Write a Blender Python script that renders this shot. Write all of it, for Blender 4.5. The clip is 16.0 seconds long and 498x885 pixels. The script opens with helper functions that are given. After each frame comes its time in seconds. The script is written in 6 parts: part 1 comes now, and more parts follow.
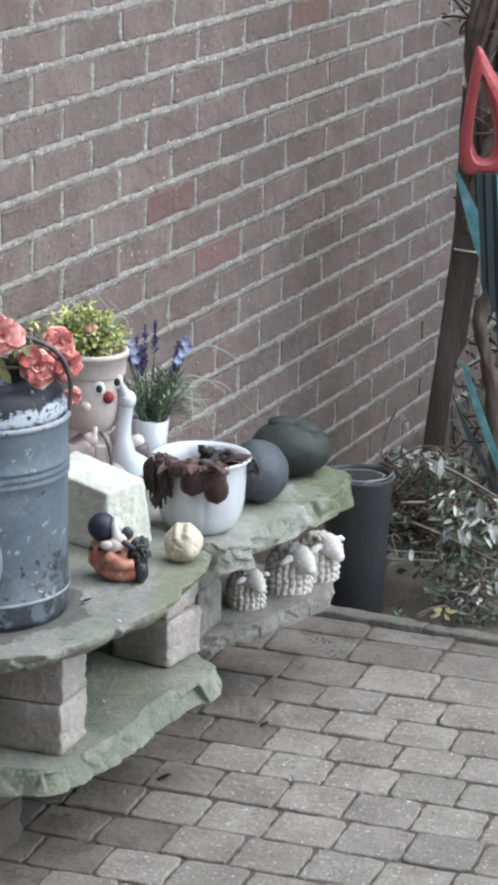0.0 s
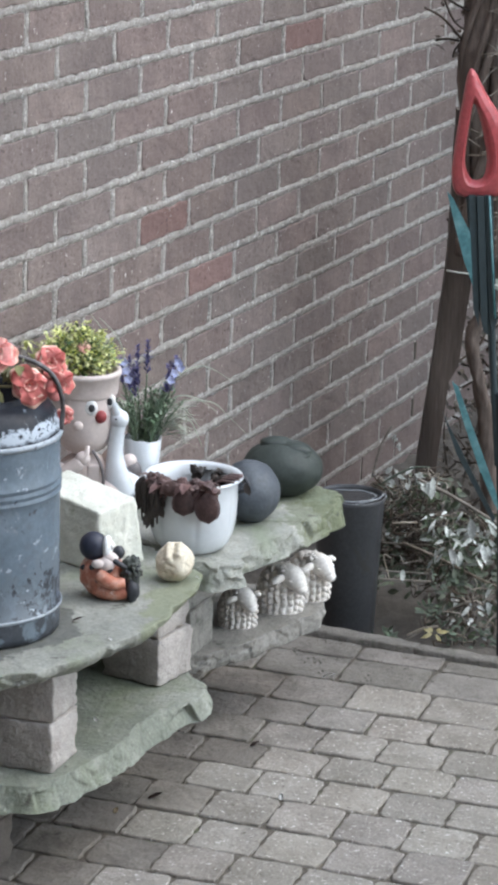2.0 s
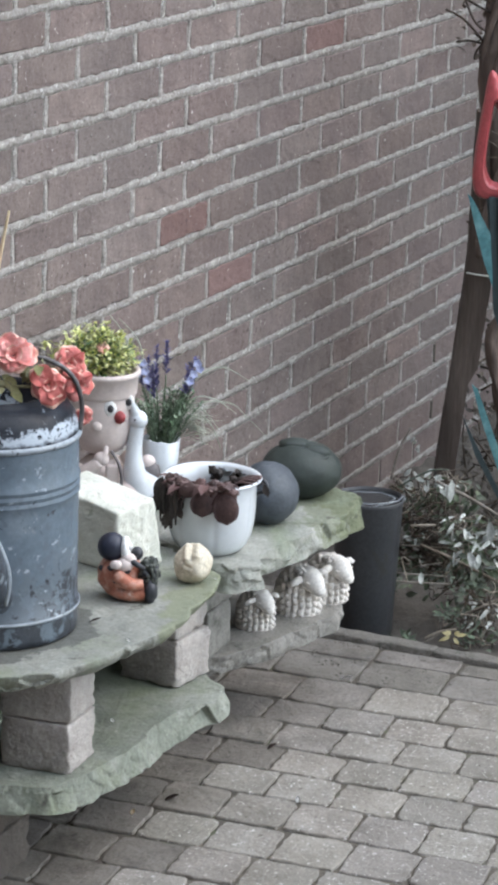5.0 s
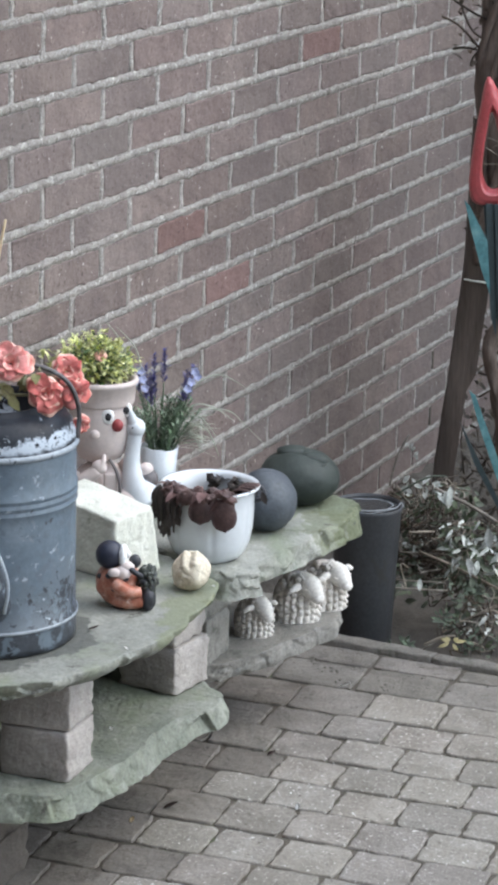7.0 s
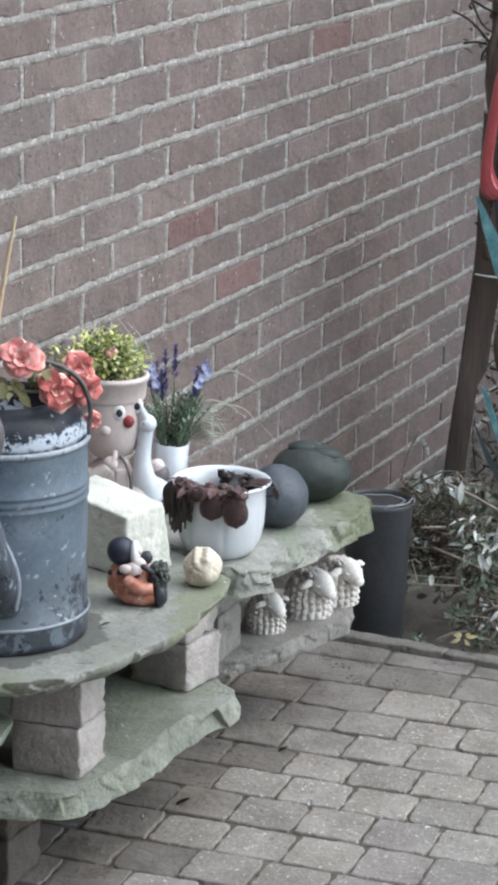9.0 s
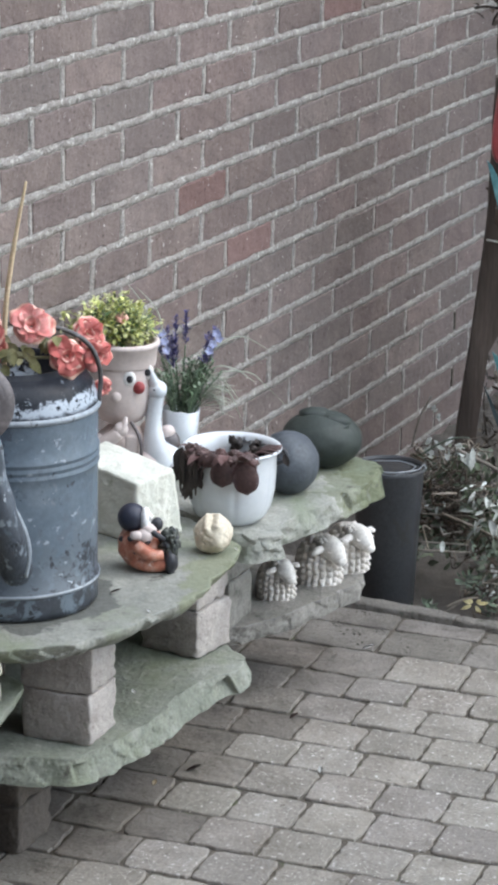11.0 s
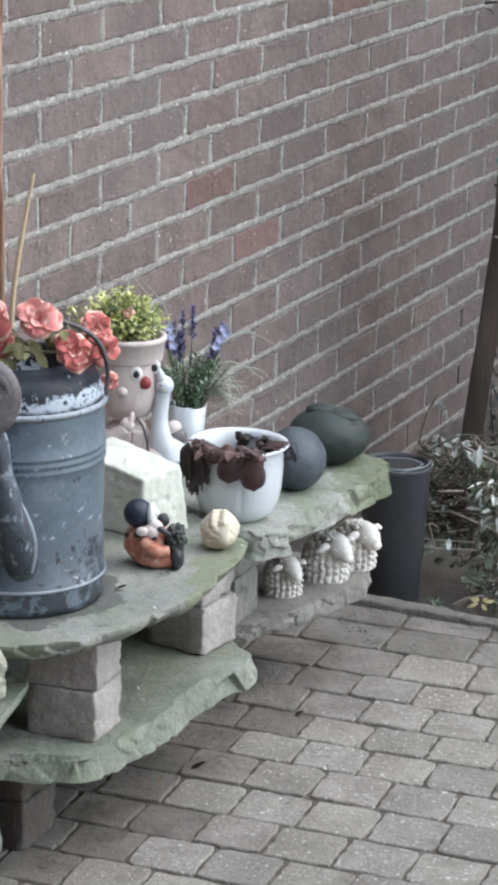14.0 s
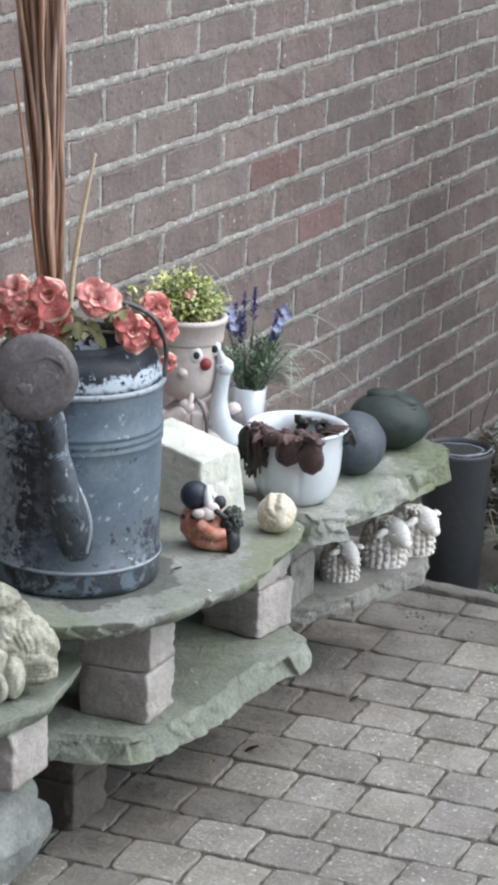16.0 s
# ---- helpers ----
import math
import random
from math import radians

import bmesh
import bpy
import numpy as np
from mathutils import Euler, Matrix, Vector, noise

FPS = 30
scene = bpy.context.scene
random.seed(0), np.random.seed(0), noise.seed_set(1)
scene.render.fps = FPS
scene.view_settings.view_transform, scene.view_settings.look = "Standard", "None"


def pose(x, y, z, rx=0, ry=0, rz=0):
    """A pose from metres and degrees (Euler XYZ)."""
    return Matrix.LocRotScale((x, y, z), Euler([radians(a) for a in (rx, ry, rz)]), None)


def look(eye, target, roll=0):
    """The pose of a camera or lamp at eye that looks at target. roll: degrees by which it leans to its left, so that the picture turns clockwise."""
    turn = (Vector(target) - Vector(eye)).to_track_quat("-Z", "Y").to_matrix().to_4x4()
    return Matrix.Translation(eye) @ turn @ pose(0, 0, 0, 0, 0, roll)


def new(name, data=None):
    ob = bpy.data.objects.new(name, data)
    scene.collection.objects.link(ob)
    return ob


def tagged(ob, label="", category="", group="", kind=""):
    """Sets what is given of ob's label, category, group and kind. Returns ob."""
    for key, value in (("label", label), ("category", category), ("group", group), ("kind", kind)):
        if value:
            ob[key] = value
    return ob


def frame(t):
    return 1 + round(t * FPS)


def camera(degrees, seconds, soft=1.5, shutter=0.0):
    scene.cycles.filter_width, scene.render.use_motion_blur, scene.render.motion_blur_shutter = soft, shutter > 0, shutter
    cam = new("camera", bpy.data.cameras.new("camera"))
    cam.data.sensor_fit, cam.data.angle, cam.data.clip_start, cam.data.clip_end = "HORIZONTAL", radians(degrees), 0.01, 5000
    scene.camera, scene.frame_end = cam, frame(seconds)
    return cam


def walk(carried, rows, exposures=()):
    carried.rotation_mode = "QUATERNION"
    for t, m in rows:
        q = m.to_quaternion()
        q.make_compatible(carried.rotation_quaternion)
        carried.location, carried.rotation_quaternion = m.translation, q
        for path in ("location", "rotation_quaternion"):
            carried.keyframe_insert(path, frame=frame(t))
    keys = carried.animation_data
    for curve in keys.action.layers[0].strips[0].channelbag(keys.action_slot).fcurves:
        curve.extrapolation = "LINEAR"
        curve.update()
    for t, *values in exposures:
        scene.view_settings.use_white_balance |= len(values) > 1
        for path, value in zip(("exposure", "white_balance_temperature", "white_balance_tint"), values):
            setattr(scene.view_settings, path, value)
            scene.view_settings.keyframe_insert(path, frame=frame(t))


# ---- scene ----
cam = camera(10.562, 16.0, soft=3.9)
PATH = [
    (0.0, pose(-3.9319, -2.0917, 1.7767, 73.5143, -1.4000, -66.3880)),
    (0.5, pose(-3.9358, -2.0991, 1.7770, 73.7405, -1.7115, -66.3064)),
    (1.0, pose(-3.9407, -2.1004, 1.7809, 73.6253, -1.7709, -66.5636)),
    (1.5, pose(-3.9356, -2.0983, 1.7781, 73.8528, -1.7421, -66.5063)),
    (2.0, pose(-3.9433, -2.1044, 1.7798, 73.9570, -1.6558, -66.4009)),
    (2.5, pose(-3.9377, -2.0984, 1.7785, 74.0207, -1.9653, -66.4341)),
    (3.0, pose(-3.9354, -2.0966, 1.7777, 74.0430, -1.8453, -66.5273)),
    (3.5, pose(-3.9409, -2.1028, 1.7809, 74.2407, -1.8528, -66.3916)),
    (4.0, pose(-3.9417, -2.1010, 1.7779, 74.2918, -1.8137, -66.4798)),
    (4.5, pose(-3.9387, -2.1004, 1.7783, 74.3043, -1.9262, -66.2753)),
    (5.0, pose(-3.9368, -2.0977, 1.7765, 73.9826, -1.8581, -65.9716)),
    (7.5, pose(-3.9376, -2.1058, 1.7781, 74.1695, -1.5232, -65.9817)),
    (8.0, pose(-3.9376, -2.1055, 1.7795, 74.1233, -1.4611, -65.8851)),
    (10.5, pose(-3.9236, -2.0960, 1.7732, 73.6561, -1.3221, -65.7332)),
    (11.0, pose(-3.9237, -2.0962, 1.7754, 73.2967, -1.3679, -65.6229)),
    (11.5, pose(-3.9219, -2.0862, 1.7720, 73.3430, -1.5746, -65.5491)),
    (12.0, pose(-3.9230, -2.0899, 1.7761, 73.4543, -1.6013, -65.4243)),
    (12.5, pose(-3.9202, -2.0933, 1.7730, 73.5309, -1.3298, -65.3847)),
    (13.0, pose(-3.9246, -2.0950, 1.7732, 73.5155, -1.5179, -65.5111)),
    (13.5, pose(-3.9186, -2.0890, 1.7703, 73.3933, -1.5522, -65.4136)),
    (14.0, pose(-3.9082, -2.0812, 1.7672, 73.2330, -1.6409, -65.4886)),
    (14.5, pose(-3.9279, -2.0887, 1.7728, 73.5411, -1.6282, -65.3432)),
    (15.0, pose(-3.9185, -2.0843, 1.7693, 72.9988, -1.6717, -64.6943)),
    (15.5, pose(-3.9020, -2.0836, 1.7688, 72.6881, -2.0165, -63.8812)),
    (16.0, pose(-3.8823, -2.0878, 1.7686, 72.7237, -2.2140, -63.7703)),
]
walk(cam, PATH, exposures=((0.0, 1.26, 6410, 6), (16.0, 1.26, 6410, 6)))

# ---- light: a bright overcast sky over a small walled garden ----
world = bpy.data.worlds.new("overcast_sky")
scene.world = world
world.use_nodes = True
wn = world.node_tree
wn.nodes.clear()
w_out = wn.nodes.new("ShaderNodeOutputWorld")
w_bg = wn.nodes.new("ShaderNodeBackground")
w_sky = wn.nodes.new("ShaderNodeTexSky")
w_sky.sky_type = "NISHITA"
w_sky.sun_disc = False
w_sky.sun_elevation = radians(48)
w_sky.sun_rotation = radians(150)
w_sky.air_density = 1.0
w_sky.dust_density = 1.5
w_sky.ozone_density = 1.0
w_bg.inputs["Strength"].default_value = 0.15
wn.links.new(w_sky.outputs[0], w_bg.inputs["Color"])
wn.links.new(w_bg.outputs[0], w_out.inputs["Surface"])

sun_data = bpy.data.lights.new("sun", "SUN")
sun_data.energy = 1.62
sun_data.angle = radians(95)
sun_data.color = (0.985, 0.99, 1.0)
sun = new("sun", sun_data)
sun.matrix_world = look((-0.6, -3.6, 5.5), (0, 0, 0))

# ---- materials ----
FACE = -66.0  # turn of things whose local x runs to the viewer's right


def mat(name, cols, scale=20.0, rough=0.8, bump=0.3, bump_scale=None, fine=160.0, metal=0.0, rand=0.0, spots=None, zone=None,
        stretch=(1, 1, 1), island=0.0, spec=0.4, grainy=0.22, trans=0.0, coat=0.0, bump_dist=0.004, damp=None, hue=0.0):
    """Two scales of mottling between the colours, fine grain, relief; spots: (colour, scale, threshold) for chips, lichen or stains."""
    m = bpy.data.materials.new(name)
    m.use_nodes = True
    t = m.node_tree
    t.nodes.clear()
    N, Lk = t.nodes.new, t.links.new
    out = N("ShaderNodeOutputMaterial")
    b = N("ShaderNodeBsdfPrincipled")
    Lk(b.outputs[0], out.inputs["Surface"])
    geo = N("ShaderNodeNewGeometry")
    mp = N("ShaderNodeMapping")
    mp.inputs["Scale"].default_value = stretch
    Lk(geo.outputs["Position"], mp.inputs["Vector"])

    def noise_node(sc, detail=5.0, rg=0.6, dist=0.0):
        n = N("ShaderNodeTexNoise")
        n.inputs["Scale"].default_value = sc
        n.inputs["Detail"].default_value = detail
        n.inputs["Roughness"].default_value = rg
        n.inputs["Distortion"].default_value = dist
        Lk(mp.outputs[0], n.inputs["Vector"])
        return n

    big = noise_node(scale, 6.0)
    ramp = N("ShaderNodeValToRGB")
    e = ramp.color_ramp.elements
    lo, hi = 0.32, 0.68
    e[0].position, e[1].position = lo, hi
    e[0].color, e[1].color = (*cols[0], 1), (*cols[-1], 1)
    for k, c in enumerate(cols[1:-1]):
        el = e.new(lo + (hi - lo) * (k + 1) / (len(cols) - 1))
        el.color = (*c, 1)
    Lk(big.outputs["Fac"], ramp.inputs[0])
    grain = noise_node(fine, 3.0)
    gm = N("ShaderNodeMapRange")
    gm.inputs["From Min"].default_value, gm.inputs["From Max"].default_value = 0.25, 0.75
    gm.inputs["To Min"].default_value, gm.inputs["To Max"].default_value = 1 - grainy, 1 + grainy
    Lk(grain.outputs["Fac"], gm.inputs["Value"])
    mul = N("ShaderNodeMixRGB")
    mul.blend_type = "MULTIPLY"
    mul.inputs[0].default_value = 1.0
    Lk(ramp.outputs[0], mul.inputs[1])
    Lk(gm.outputs[0], mul.inputs[2])
    col = mul.outputs[0]
    for zc, zd, zl, zr, zs in zone or ():   # (colour, direction, limit, raggedness, grain): a side of a thing worn or toned raggedly, in its own frame
        tc = N("ShaderNodeTexCoord")
        dp = N("ShaderNodeVectorMath")
        dp.operation = "DOT_PRODUCT"
        dp.inputs[1].default_value = zd
        Lk(tc.outputs["Object"], dp.inputs[0])
        zn = noise_node(zs, 7.0, 0.75)
        ad = N("ShaderNodeMath")
        ad.operation = "MULTIPLY_ADD"
        ad.inputs[1].default_value = zr
        Lk(zn.outputs["Fac"], ad.inputs[0])
        Lk(dp.outputs["Value"], ad.inputs[2])
        zm = N("ShaderNodeMapRange")
        zm.inputs["From Min"].default_value, zm.inputs["From Max"].default_value = zl - 0.002, zl + 0.005
        Lk(ad.outputs[0], zm.inputs["Value"])
        mz = N("ShaderNodeMixRGB")
        Lk(zm.outputs[0], mz.inputs[0])
        Lk(col, mz.inputs[1])
        mz.inputs[2].default_value = (*zc, 1)
        col = mz.outputs[0]
    if spots:
        for c, sc, th, *soft in spots:
            sn = noise_node(sc, 4.0, 0.65, 0.4)
            sr = N("ShaderNodeValToRGB")
            sr.color_ramp.elements[0].position, sr.color_ramp.elements[1].position = th, th + (soft[0] if soft else 0.045)
            Lk(sn.outputs["Fac"], sr.inputs[0])
            mx = N("ShaderNodeMixRGB")
            Lk(sr.outputs[0], mx.inputs[0])
            Lk(col, mx.inputs[1])
            mx.inputs[2].default_value = (*c, 1)
            col = mx.outputs[0]
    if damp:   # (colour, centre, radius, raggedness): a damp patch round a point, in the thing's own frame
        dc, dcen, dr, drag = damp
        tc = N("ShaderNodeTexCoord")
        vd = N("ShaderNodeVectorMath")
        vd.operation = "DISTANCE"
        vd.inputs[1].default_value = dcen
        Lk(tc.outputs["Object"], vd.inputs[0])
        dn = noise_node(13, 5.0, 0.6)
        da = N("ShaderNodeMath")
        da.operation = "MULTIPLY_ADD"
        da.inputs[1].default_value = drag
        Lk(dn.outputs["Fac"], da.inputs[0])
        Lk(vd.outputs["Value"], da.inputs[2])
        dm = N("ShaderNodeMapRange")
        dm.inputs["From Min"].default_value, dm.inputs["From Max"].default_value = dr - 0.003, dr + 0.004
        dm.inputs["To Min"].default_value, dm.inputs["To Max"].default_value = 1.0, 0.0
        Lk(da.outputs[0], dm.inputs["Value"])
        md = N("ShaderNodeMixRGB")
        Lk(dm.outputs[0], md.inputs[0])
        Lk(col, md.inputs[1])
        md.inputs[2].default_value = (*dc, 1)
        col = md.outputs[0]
    for amount, node, sock in ((rand, "ShaderNodeObjectInfo", "Random"), (island, "ShaderNodeNewGeometry", "Random Per Island")):
        if amount:
            oi = N(node)
            mr = N("ShaderNodeMapRange")
            mr.inputs["To Min"].default_value, mr.inputs["To Max"].default_value = 1 - amount, 1 + amount
            Lk(oi.outputs[sock], mr.inputs["Value"])
            hs = N("ShaderNodeHueSaturation")
            Lk(mr.outputs[0], hs.inputs["Value"])
            w = N("ShaderNodeTexWhiteNoise")
            w.noise_dimensions = "1D"
            Lk(oi.outputs[sock], w.inputs["W"])
            ms = N("ShaderNodeMapRange")
            ms.inputs["To Min"].default_value, ms.inputs["To Max"].default_value = 1 - amount * 0.7, 1 + amount * 0.9
            Lk(w.outputs["Value"], ms.inputs["Value"])
            Lk(ms.outputs[0], hs.inputs["Saturation"])
            if hue:
                w2 = N("ShaderNodeTexWhiteNoise")
                w2.noise_dimensions = "2D"
                Lk(oi.outputs[sock], w2.inputs["Vector"])
                mh = N("ShaderNodeMapRange")
                mh.inputs["To Min"].default_value, mh.inputs["To Max"].default_value = 0.5 - hue, 0.5 + hue
                Lk(w2.outputs["Value"], mh.inputs["Value"])
                Lk(mh.outputs[0], hs.inputs["Hue"])
            Lk(col, hs.inputs["Color"])
            col = hs.outputs[0]
    Lk(col, b.inputs["Base Color"])
    b.inputs["Metallic"].default_value = metal
    b.inputs["Specular IOR Level"].default_value = spec
    b.inputs["Transmission Weight"].default_value = trans
    b.inputs["Coat Weight"].default_value = coat
    rm = N("ShaderNodeMapRange")
    rm.inputs["To Min"].default_value, rm.inputs["To Max"].default_value = max(0.02, rough - 0.14), min(1.0, rough + 0.14)
    Lk(big.outputs["Fac"], rm.inputs["Value"])
    Lk(rm.outputs[0], b.inputs["Roughness"])
    if bump:
        bn = noise_node(bump_scale or fine * 0.6, 6.0, 0.65)
        bp = N("ShaderNodeBump")
        bp.inputs["Strength"].default_value = bump
        bp.inputs["Distance"].default_value = bump_dist
        Lk(bn.outputs["Fac"], bp.inputs["Height"])
        Lk(bp.outputs[0], b.inputs["Normal"])
    return m


M = {}
M["brick"] = mat("brick_clay", [(0.146, 0.117, 0.109), (0.183, 0.146, 0.135), (0.219, 0.178, 0.163)], 11, 0.92, 1.0, 38, 170, rand=0.12, bump_dist=0.006, hue=0.007, grainy=0.2,
                 spots=[((0.10, 0.078, 0.072), 34, 0.66, 0.06), ((0.105, 0.082, 0.076), 90, 0.60, 0.04), ((0.60, 0.57, 0.54), 88, 0.668, 0.02)])
M["brick_red"] = mat("brick_clay_red", [(0.168, 0.111, 0.102), (0.206, 0.137, 0.127)], 12, 0.92, 1.0, 38, 170, rand=0.1, bump_dist=0.006, grainy=0.16,
                     spots=[((0.11, 0.07, 0.065), 40, 0.66), ((0.10, 0.066, 0.06), 90, 0.60, 0.04), ((0.54, 0.51, 0.48), 88, 0.668, 0.02)])
M["brick_grey"] = mat("brick_clay_grey", [(0.149, 0.123, 0.114), (0.189, 0.154, 0.144)], 13, 0.92, 1.0, 38, 170, rand=0.10, bump_dist=0.006, hue=0.006, grainy=0.16,
                      spots=[((0.10, 0.084, 0.078), 42, 0.66), ((0.10, 0.084, 0.078), 90, 0.60, 0.04), ((0.56, 0.54, 0.51), 88, 0.668, 0.02)])
M["mortar"] = mat("mortar", [(0.260, 0.240, 0.221), (0.335, 0.313, 0.289), (0.406, 0.384, 0.358)], 30, 0.95, 1.0, 85, 210, bump_dist=0.011, grainy=0.34,
                  spots=[((0.19, 0.174, 0.158), 50, 0.62, 0.06), ((0.64, 0.62, 0.595), 95, 0.60, 0.03)])
PAVER_SPOTS = [((0.145, 0.13, 0.111), 9, 0.56, 0.2), ((0.105, 0.094, 0.08), 60, 0.64, 0.05), ((0.46, 0.44, 0.41), 130, 0.61, 0.03), ((0.66, 0.645, 0.61), 62, 0.68, 0.02)]
M["paver"] = mat("concrete_paver", [(0.18, 0.165, 0.144), (0.225, 0.208, 0.184), (0.27, 0.252, 0.225)], 12, 0.9, 1.0, 70, 210, rand=0.12, hue=0.010, bump_dist=0.005, spots=PAVER_SPOTS)
# soil tone by the kerb; along the benches it also paints their shade
M["paver_soiled_shaded"] = mat("soiled_shaded_paver", [(0.132, 0.121, 0.106), (0.172, 0.158, 0.14), (0.214, 0.198, 0.177)], 12, 0.93, 1.0, 70, 210, rand=0.14, hue=0.008, bump_dist=0.005,
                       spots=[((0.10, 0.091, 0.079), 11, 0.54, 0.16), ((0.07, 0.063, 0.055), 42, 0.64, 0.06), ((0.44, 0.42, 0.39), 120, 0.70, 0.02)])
M["joint"] = mat("joint_sand", [(0.075, 0.065, 0.052), (0.125, 0.11, 0.09)], 30, 0.97, 0.8, 220, 400, spots=[((0.11, 0.12, 0.075), 14, 0.58, 0.1)])
M["kerb"] = mat("kerb_concrete", [(0.145, 0.135, 0.119), (0.215, 0.20, 0.18)], 20, 0.9, 1.0, 90, 240, bump_dist=0.008,
                spots=[((0.10, 0.10, 0.08), 20, 0.54, 0.16)])
M["soil"] = mat("garden_soil", [(0.062, 0.055, 0.048), (0.108, 0.097, 0.085)], 20, 0.97, 1.0, 90, 200)
M["slab"] = mat("mossy_sandstone", [(0.185, 0.19, 0.168), (0.24, 0.245, 0.219), (0.305, 0.306, 0.277)], 7, 0.82, 1.0, 40, 170, bump_dist=0.006,
                zone=[((0.198, 0.212, 0.15), (0.35, -1, 0), 0.375, 0.16, 12), ((0.155, 0.168, 0.108), (0.35, -1, 0), 0.44, 0.17, 30)],
                spots=[((0.192, 0.212, 0.156), 5.5, 0.49, 0.18), ((0.115, 0.115, 0.10), 17, 0.65, 0.06), ((0.50, 0.50, 0.46), 90, 0.72)],
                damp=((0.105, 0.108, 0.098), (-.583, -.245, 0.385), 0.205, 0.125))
M["slab_green"] = mat("green_mossy_sandstone", [(0.145, 0.16, 0.13), (0.198, 0.212, 0.178), (0.268, 0.278, 0.243)], 12, 0.88, 1.0, 44, 180, bump_dist=0.007,
                      spots=[((0.165, 0.186, 0.128), 6, 0.49, 0.2), ((0.085, 0.085, 0.07), 20, 0.64, 0.08), ((0.36, 0.38, 0.32), 30, 0.66, 0.08)])
M["slab_pale"] = mat("pale_mossy_sandstone", [(0.19, 0.20, 0.175), (0.26, 0.268, 0.238), (0.35, 0.352, 0.32)], 10, 0.86, 1.0, 44, 180, bump_dist=0.007,
                     zone=[((0.20, 0.212, 0.163), (1, -0.5, 0), 0.56, 0.42, 14), ((0.15, 0.166, 0.105), (1, -0.5, 0), 0.66, 0.46, 26), ((0.09, 0.10, 0.06), (1, -0.5, 0), 0.78, 0.5, 60)],
                     spots=[((0.20, 0.23, 0.165), 7, 0.5, 0.2), ((0.10, 0.10, 0.085), 22, 0.65, 0.06), ((0.46, 0.46, 0.42), 40, 0.68, 0.06)])
M["slab_grey"] = mat("grey_sandstone", [(0.19, 0.185, 0.17), (0.26, 0.25, 0.232)], 11, 0.88, 1.0, 44, 180, bump_dist=0.007,
                     spots=[((0.11, 0.108, 0.095), 18, 0.6, 0.08), ((0.36, 0.35, 0.33), 34, 0.68, 0.06)])
M["block"] = mat("concrete_block", [(0.325, 0.30, 0.28), (0.40, 0.372, 0.348), (0.49, 0.46, 0.435)], 16, 0.92, 1.0, 95, 240, rand=0.1, grainy=0.14, bump_dist=0.005,
                 spots=[((0.24, 0.235, 0.19), 20, 0.62, 0.08), ((0.62, 0.59, 0.56), 60, 0.70)])
# darker brown block tone for the low and rear supports
M["block_dark"] = mat("dark_brown_block", [(0.10, 0.086, 0.076), (0.15, 0.13, 0.116)], 14, 0.92, 1.0, 100, 240, rand=0.12, bump_dist=0.005)
M["lime"] = mat("pale_limestone", [(0.54, 0.55, 0.485), (0.63, 0.64, 0.57), (0.71, 0.71, 0.645)], 12, 0.88, 1.0, 90, 260, grainy=0.09,
                spots=[((0.40, 0.43, 0.33), 20, 0.66), ((0.14, 0.14, 0.12), 60, 0.70), ((0.80, 0.80, 0.74), 34, 0.66, 0.06)])
M["rock"] = mat("grey_boulder", [(0.115, 0.124, 0.118), (0.168, 0.178, 0.169), (0.235, 0.246, 0.234)], 12, 0.82, 1.0, 40, 180, bump_dist=0.008,
                spots=[((0.17, 0.20, 0.14), 9, 0.6, 0.1), ((0.48, 0.46, 0.43), 18, 0.655, 0.03), ((0.10, 0.105, 0.10), 26, 0.64, 0.06)])


# ---- building blocks ----
def thing(name, loc=(0, 0, 0), rz=0.0, label="", category="", group="", kind=""):
    ob = new(name)
    ob.empty_display_size = 0.02
    ob.matrix_world = pose(*loc, 0, 0, rz)
    return tagged(ob, label, category, group, kind)


def link_mesh(name, bm, material, smooth=True):
    me = bpy.data.meshes.new(name)
    bm.to_mesh(me)
    bm.free()
    mats = material if isinstance(material, (list, tuple)) else [material]
    for mm in mats:
        me.materials.append(mm)
    if smooth is not None:   # None keeps what each face has
        me.polygons.foreach_set("use_smooth", [smooth] * len(me.polygons))
    return me


def part(name, bm, material, parent=None, label="", smooth=True, kind=""):
    ob = new(name, link_mesh(name, bm, material, smooth))
    ob.parent = parent
    return tagged(ob, label, kind=kind)


def whole(name, bm, material, loc=(0, 0, 0), rz=0.0, label="", category="", group="", kind="", smooth=True):
    """A thing that is one mesh."""
    ob = new(name, link_mesh(name, bm, material, smooth))
    ob.matrix_world = pose(*loc, 0, 0, rz)
    return tagged(ob, label, category, group, kind)


def smooth_closed(pts, n):
    """n points on a closed smooth curve through pts."""
    k = len(pts)
    out = []
    for i in range(n):
        s = i * k / n
        j = int(s)
        f = s - j
        p0, p1, p2, p3 = (Vector(pts[(j + d) % k]) for d in (-1, 0, 1, 2))
        out.append(0.5 * (2 * p1 + (p2 - p0) * f + (2 * p0 - 5 * p1 + 4 * p2 - p3) * f * f + (3 * p1 - p0 - 3 * p2 + p3) * f ** 3))
    return out


def smooth_open(pts, n):
    k = len(pts) - 1
    out = []
    for i in range(n + 1):
        s = min(i * k / n, k - 1e-6)
        j = int(s)
        f = s - j
        p = [Vector(pts[min(max(j + d, 0), k)]) for d in (-1, 0, 1, 2)]
        out.append(0.5 * (2 * p[1] + (p[2] - p[0]) * f + (2 * p[0] - 5 * p[1] + 4 * p[2] - p[3]) * f * f
                          + (3 * p[1] - p[0] - 3 * p[2] + p[3]) * f ** 3))
    return out


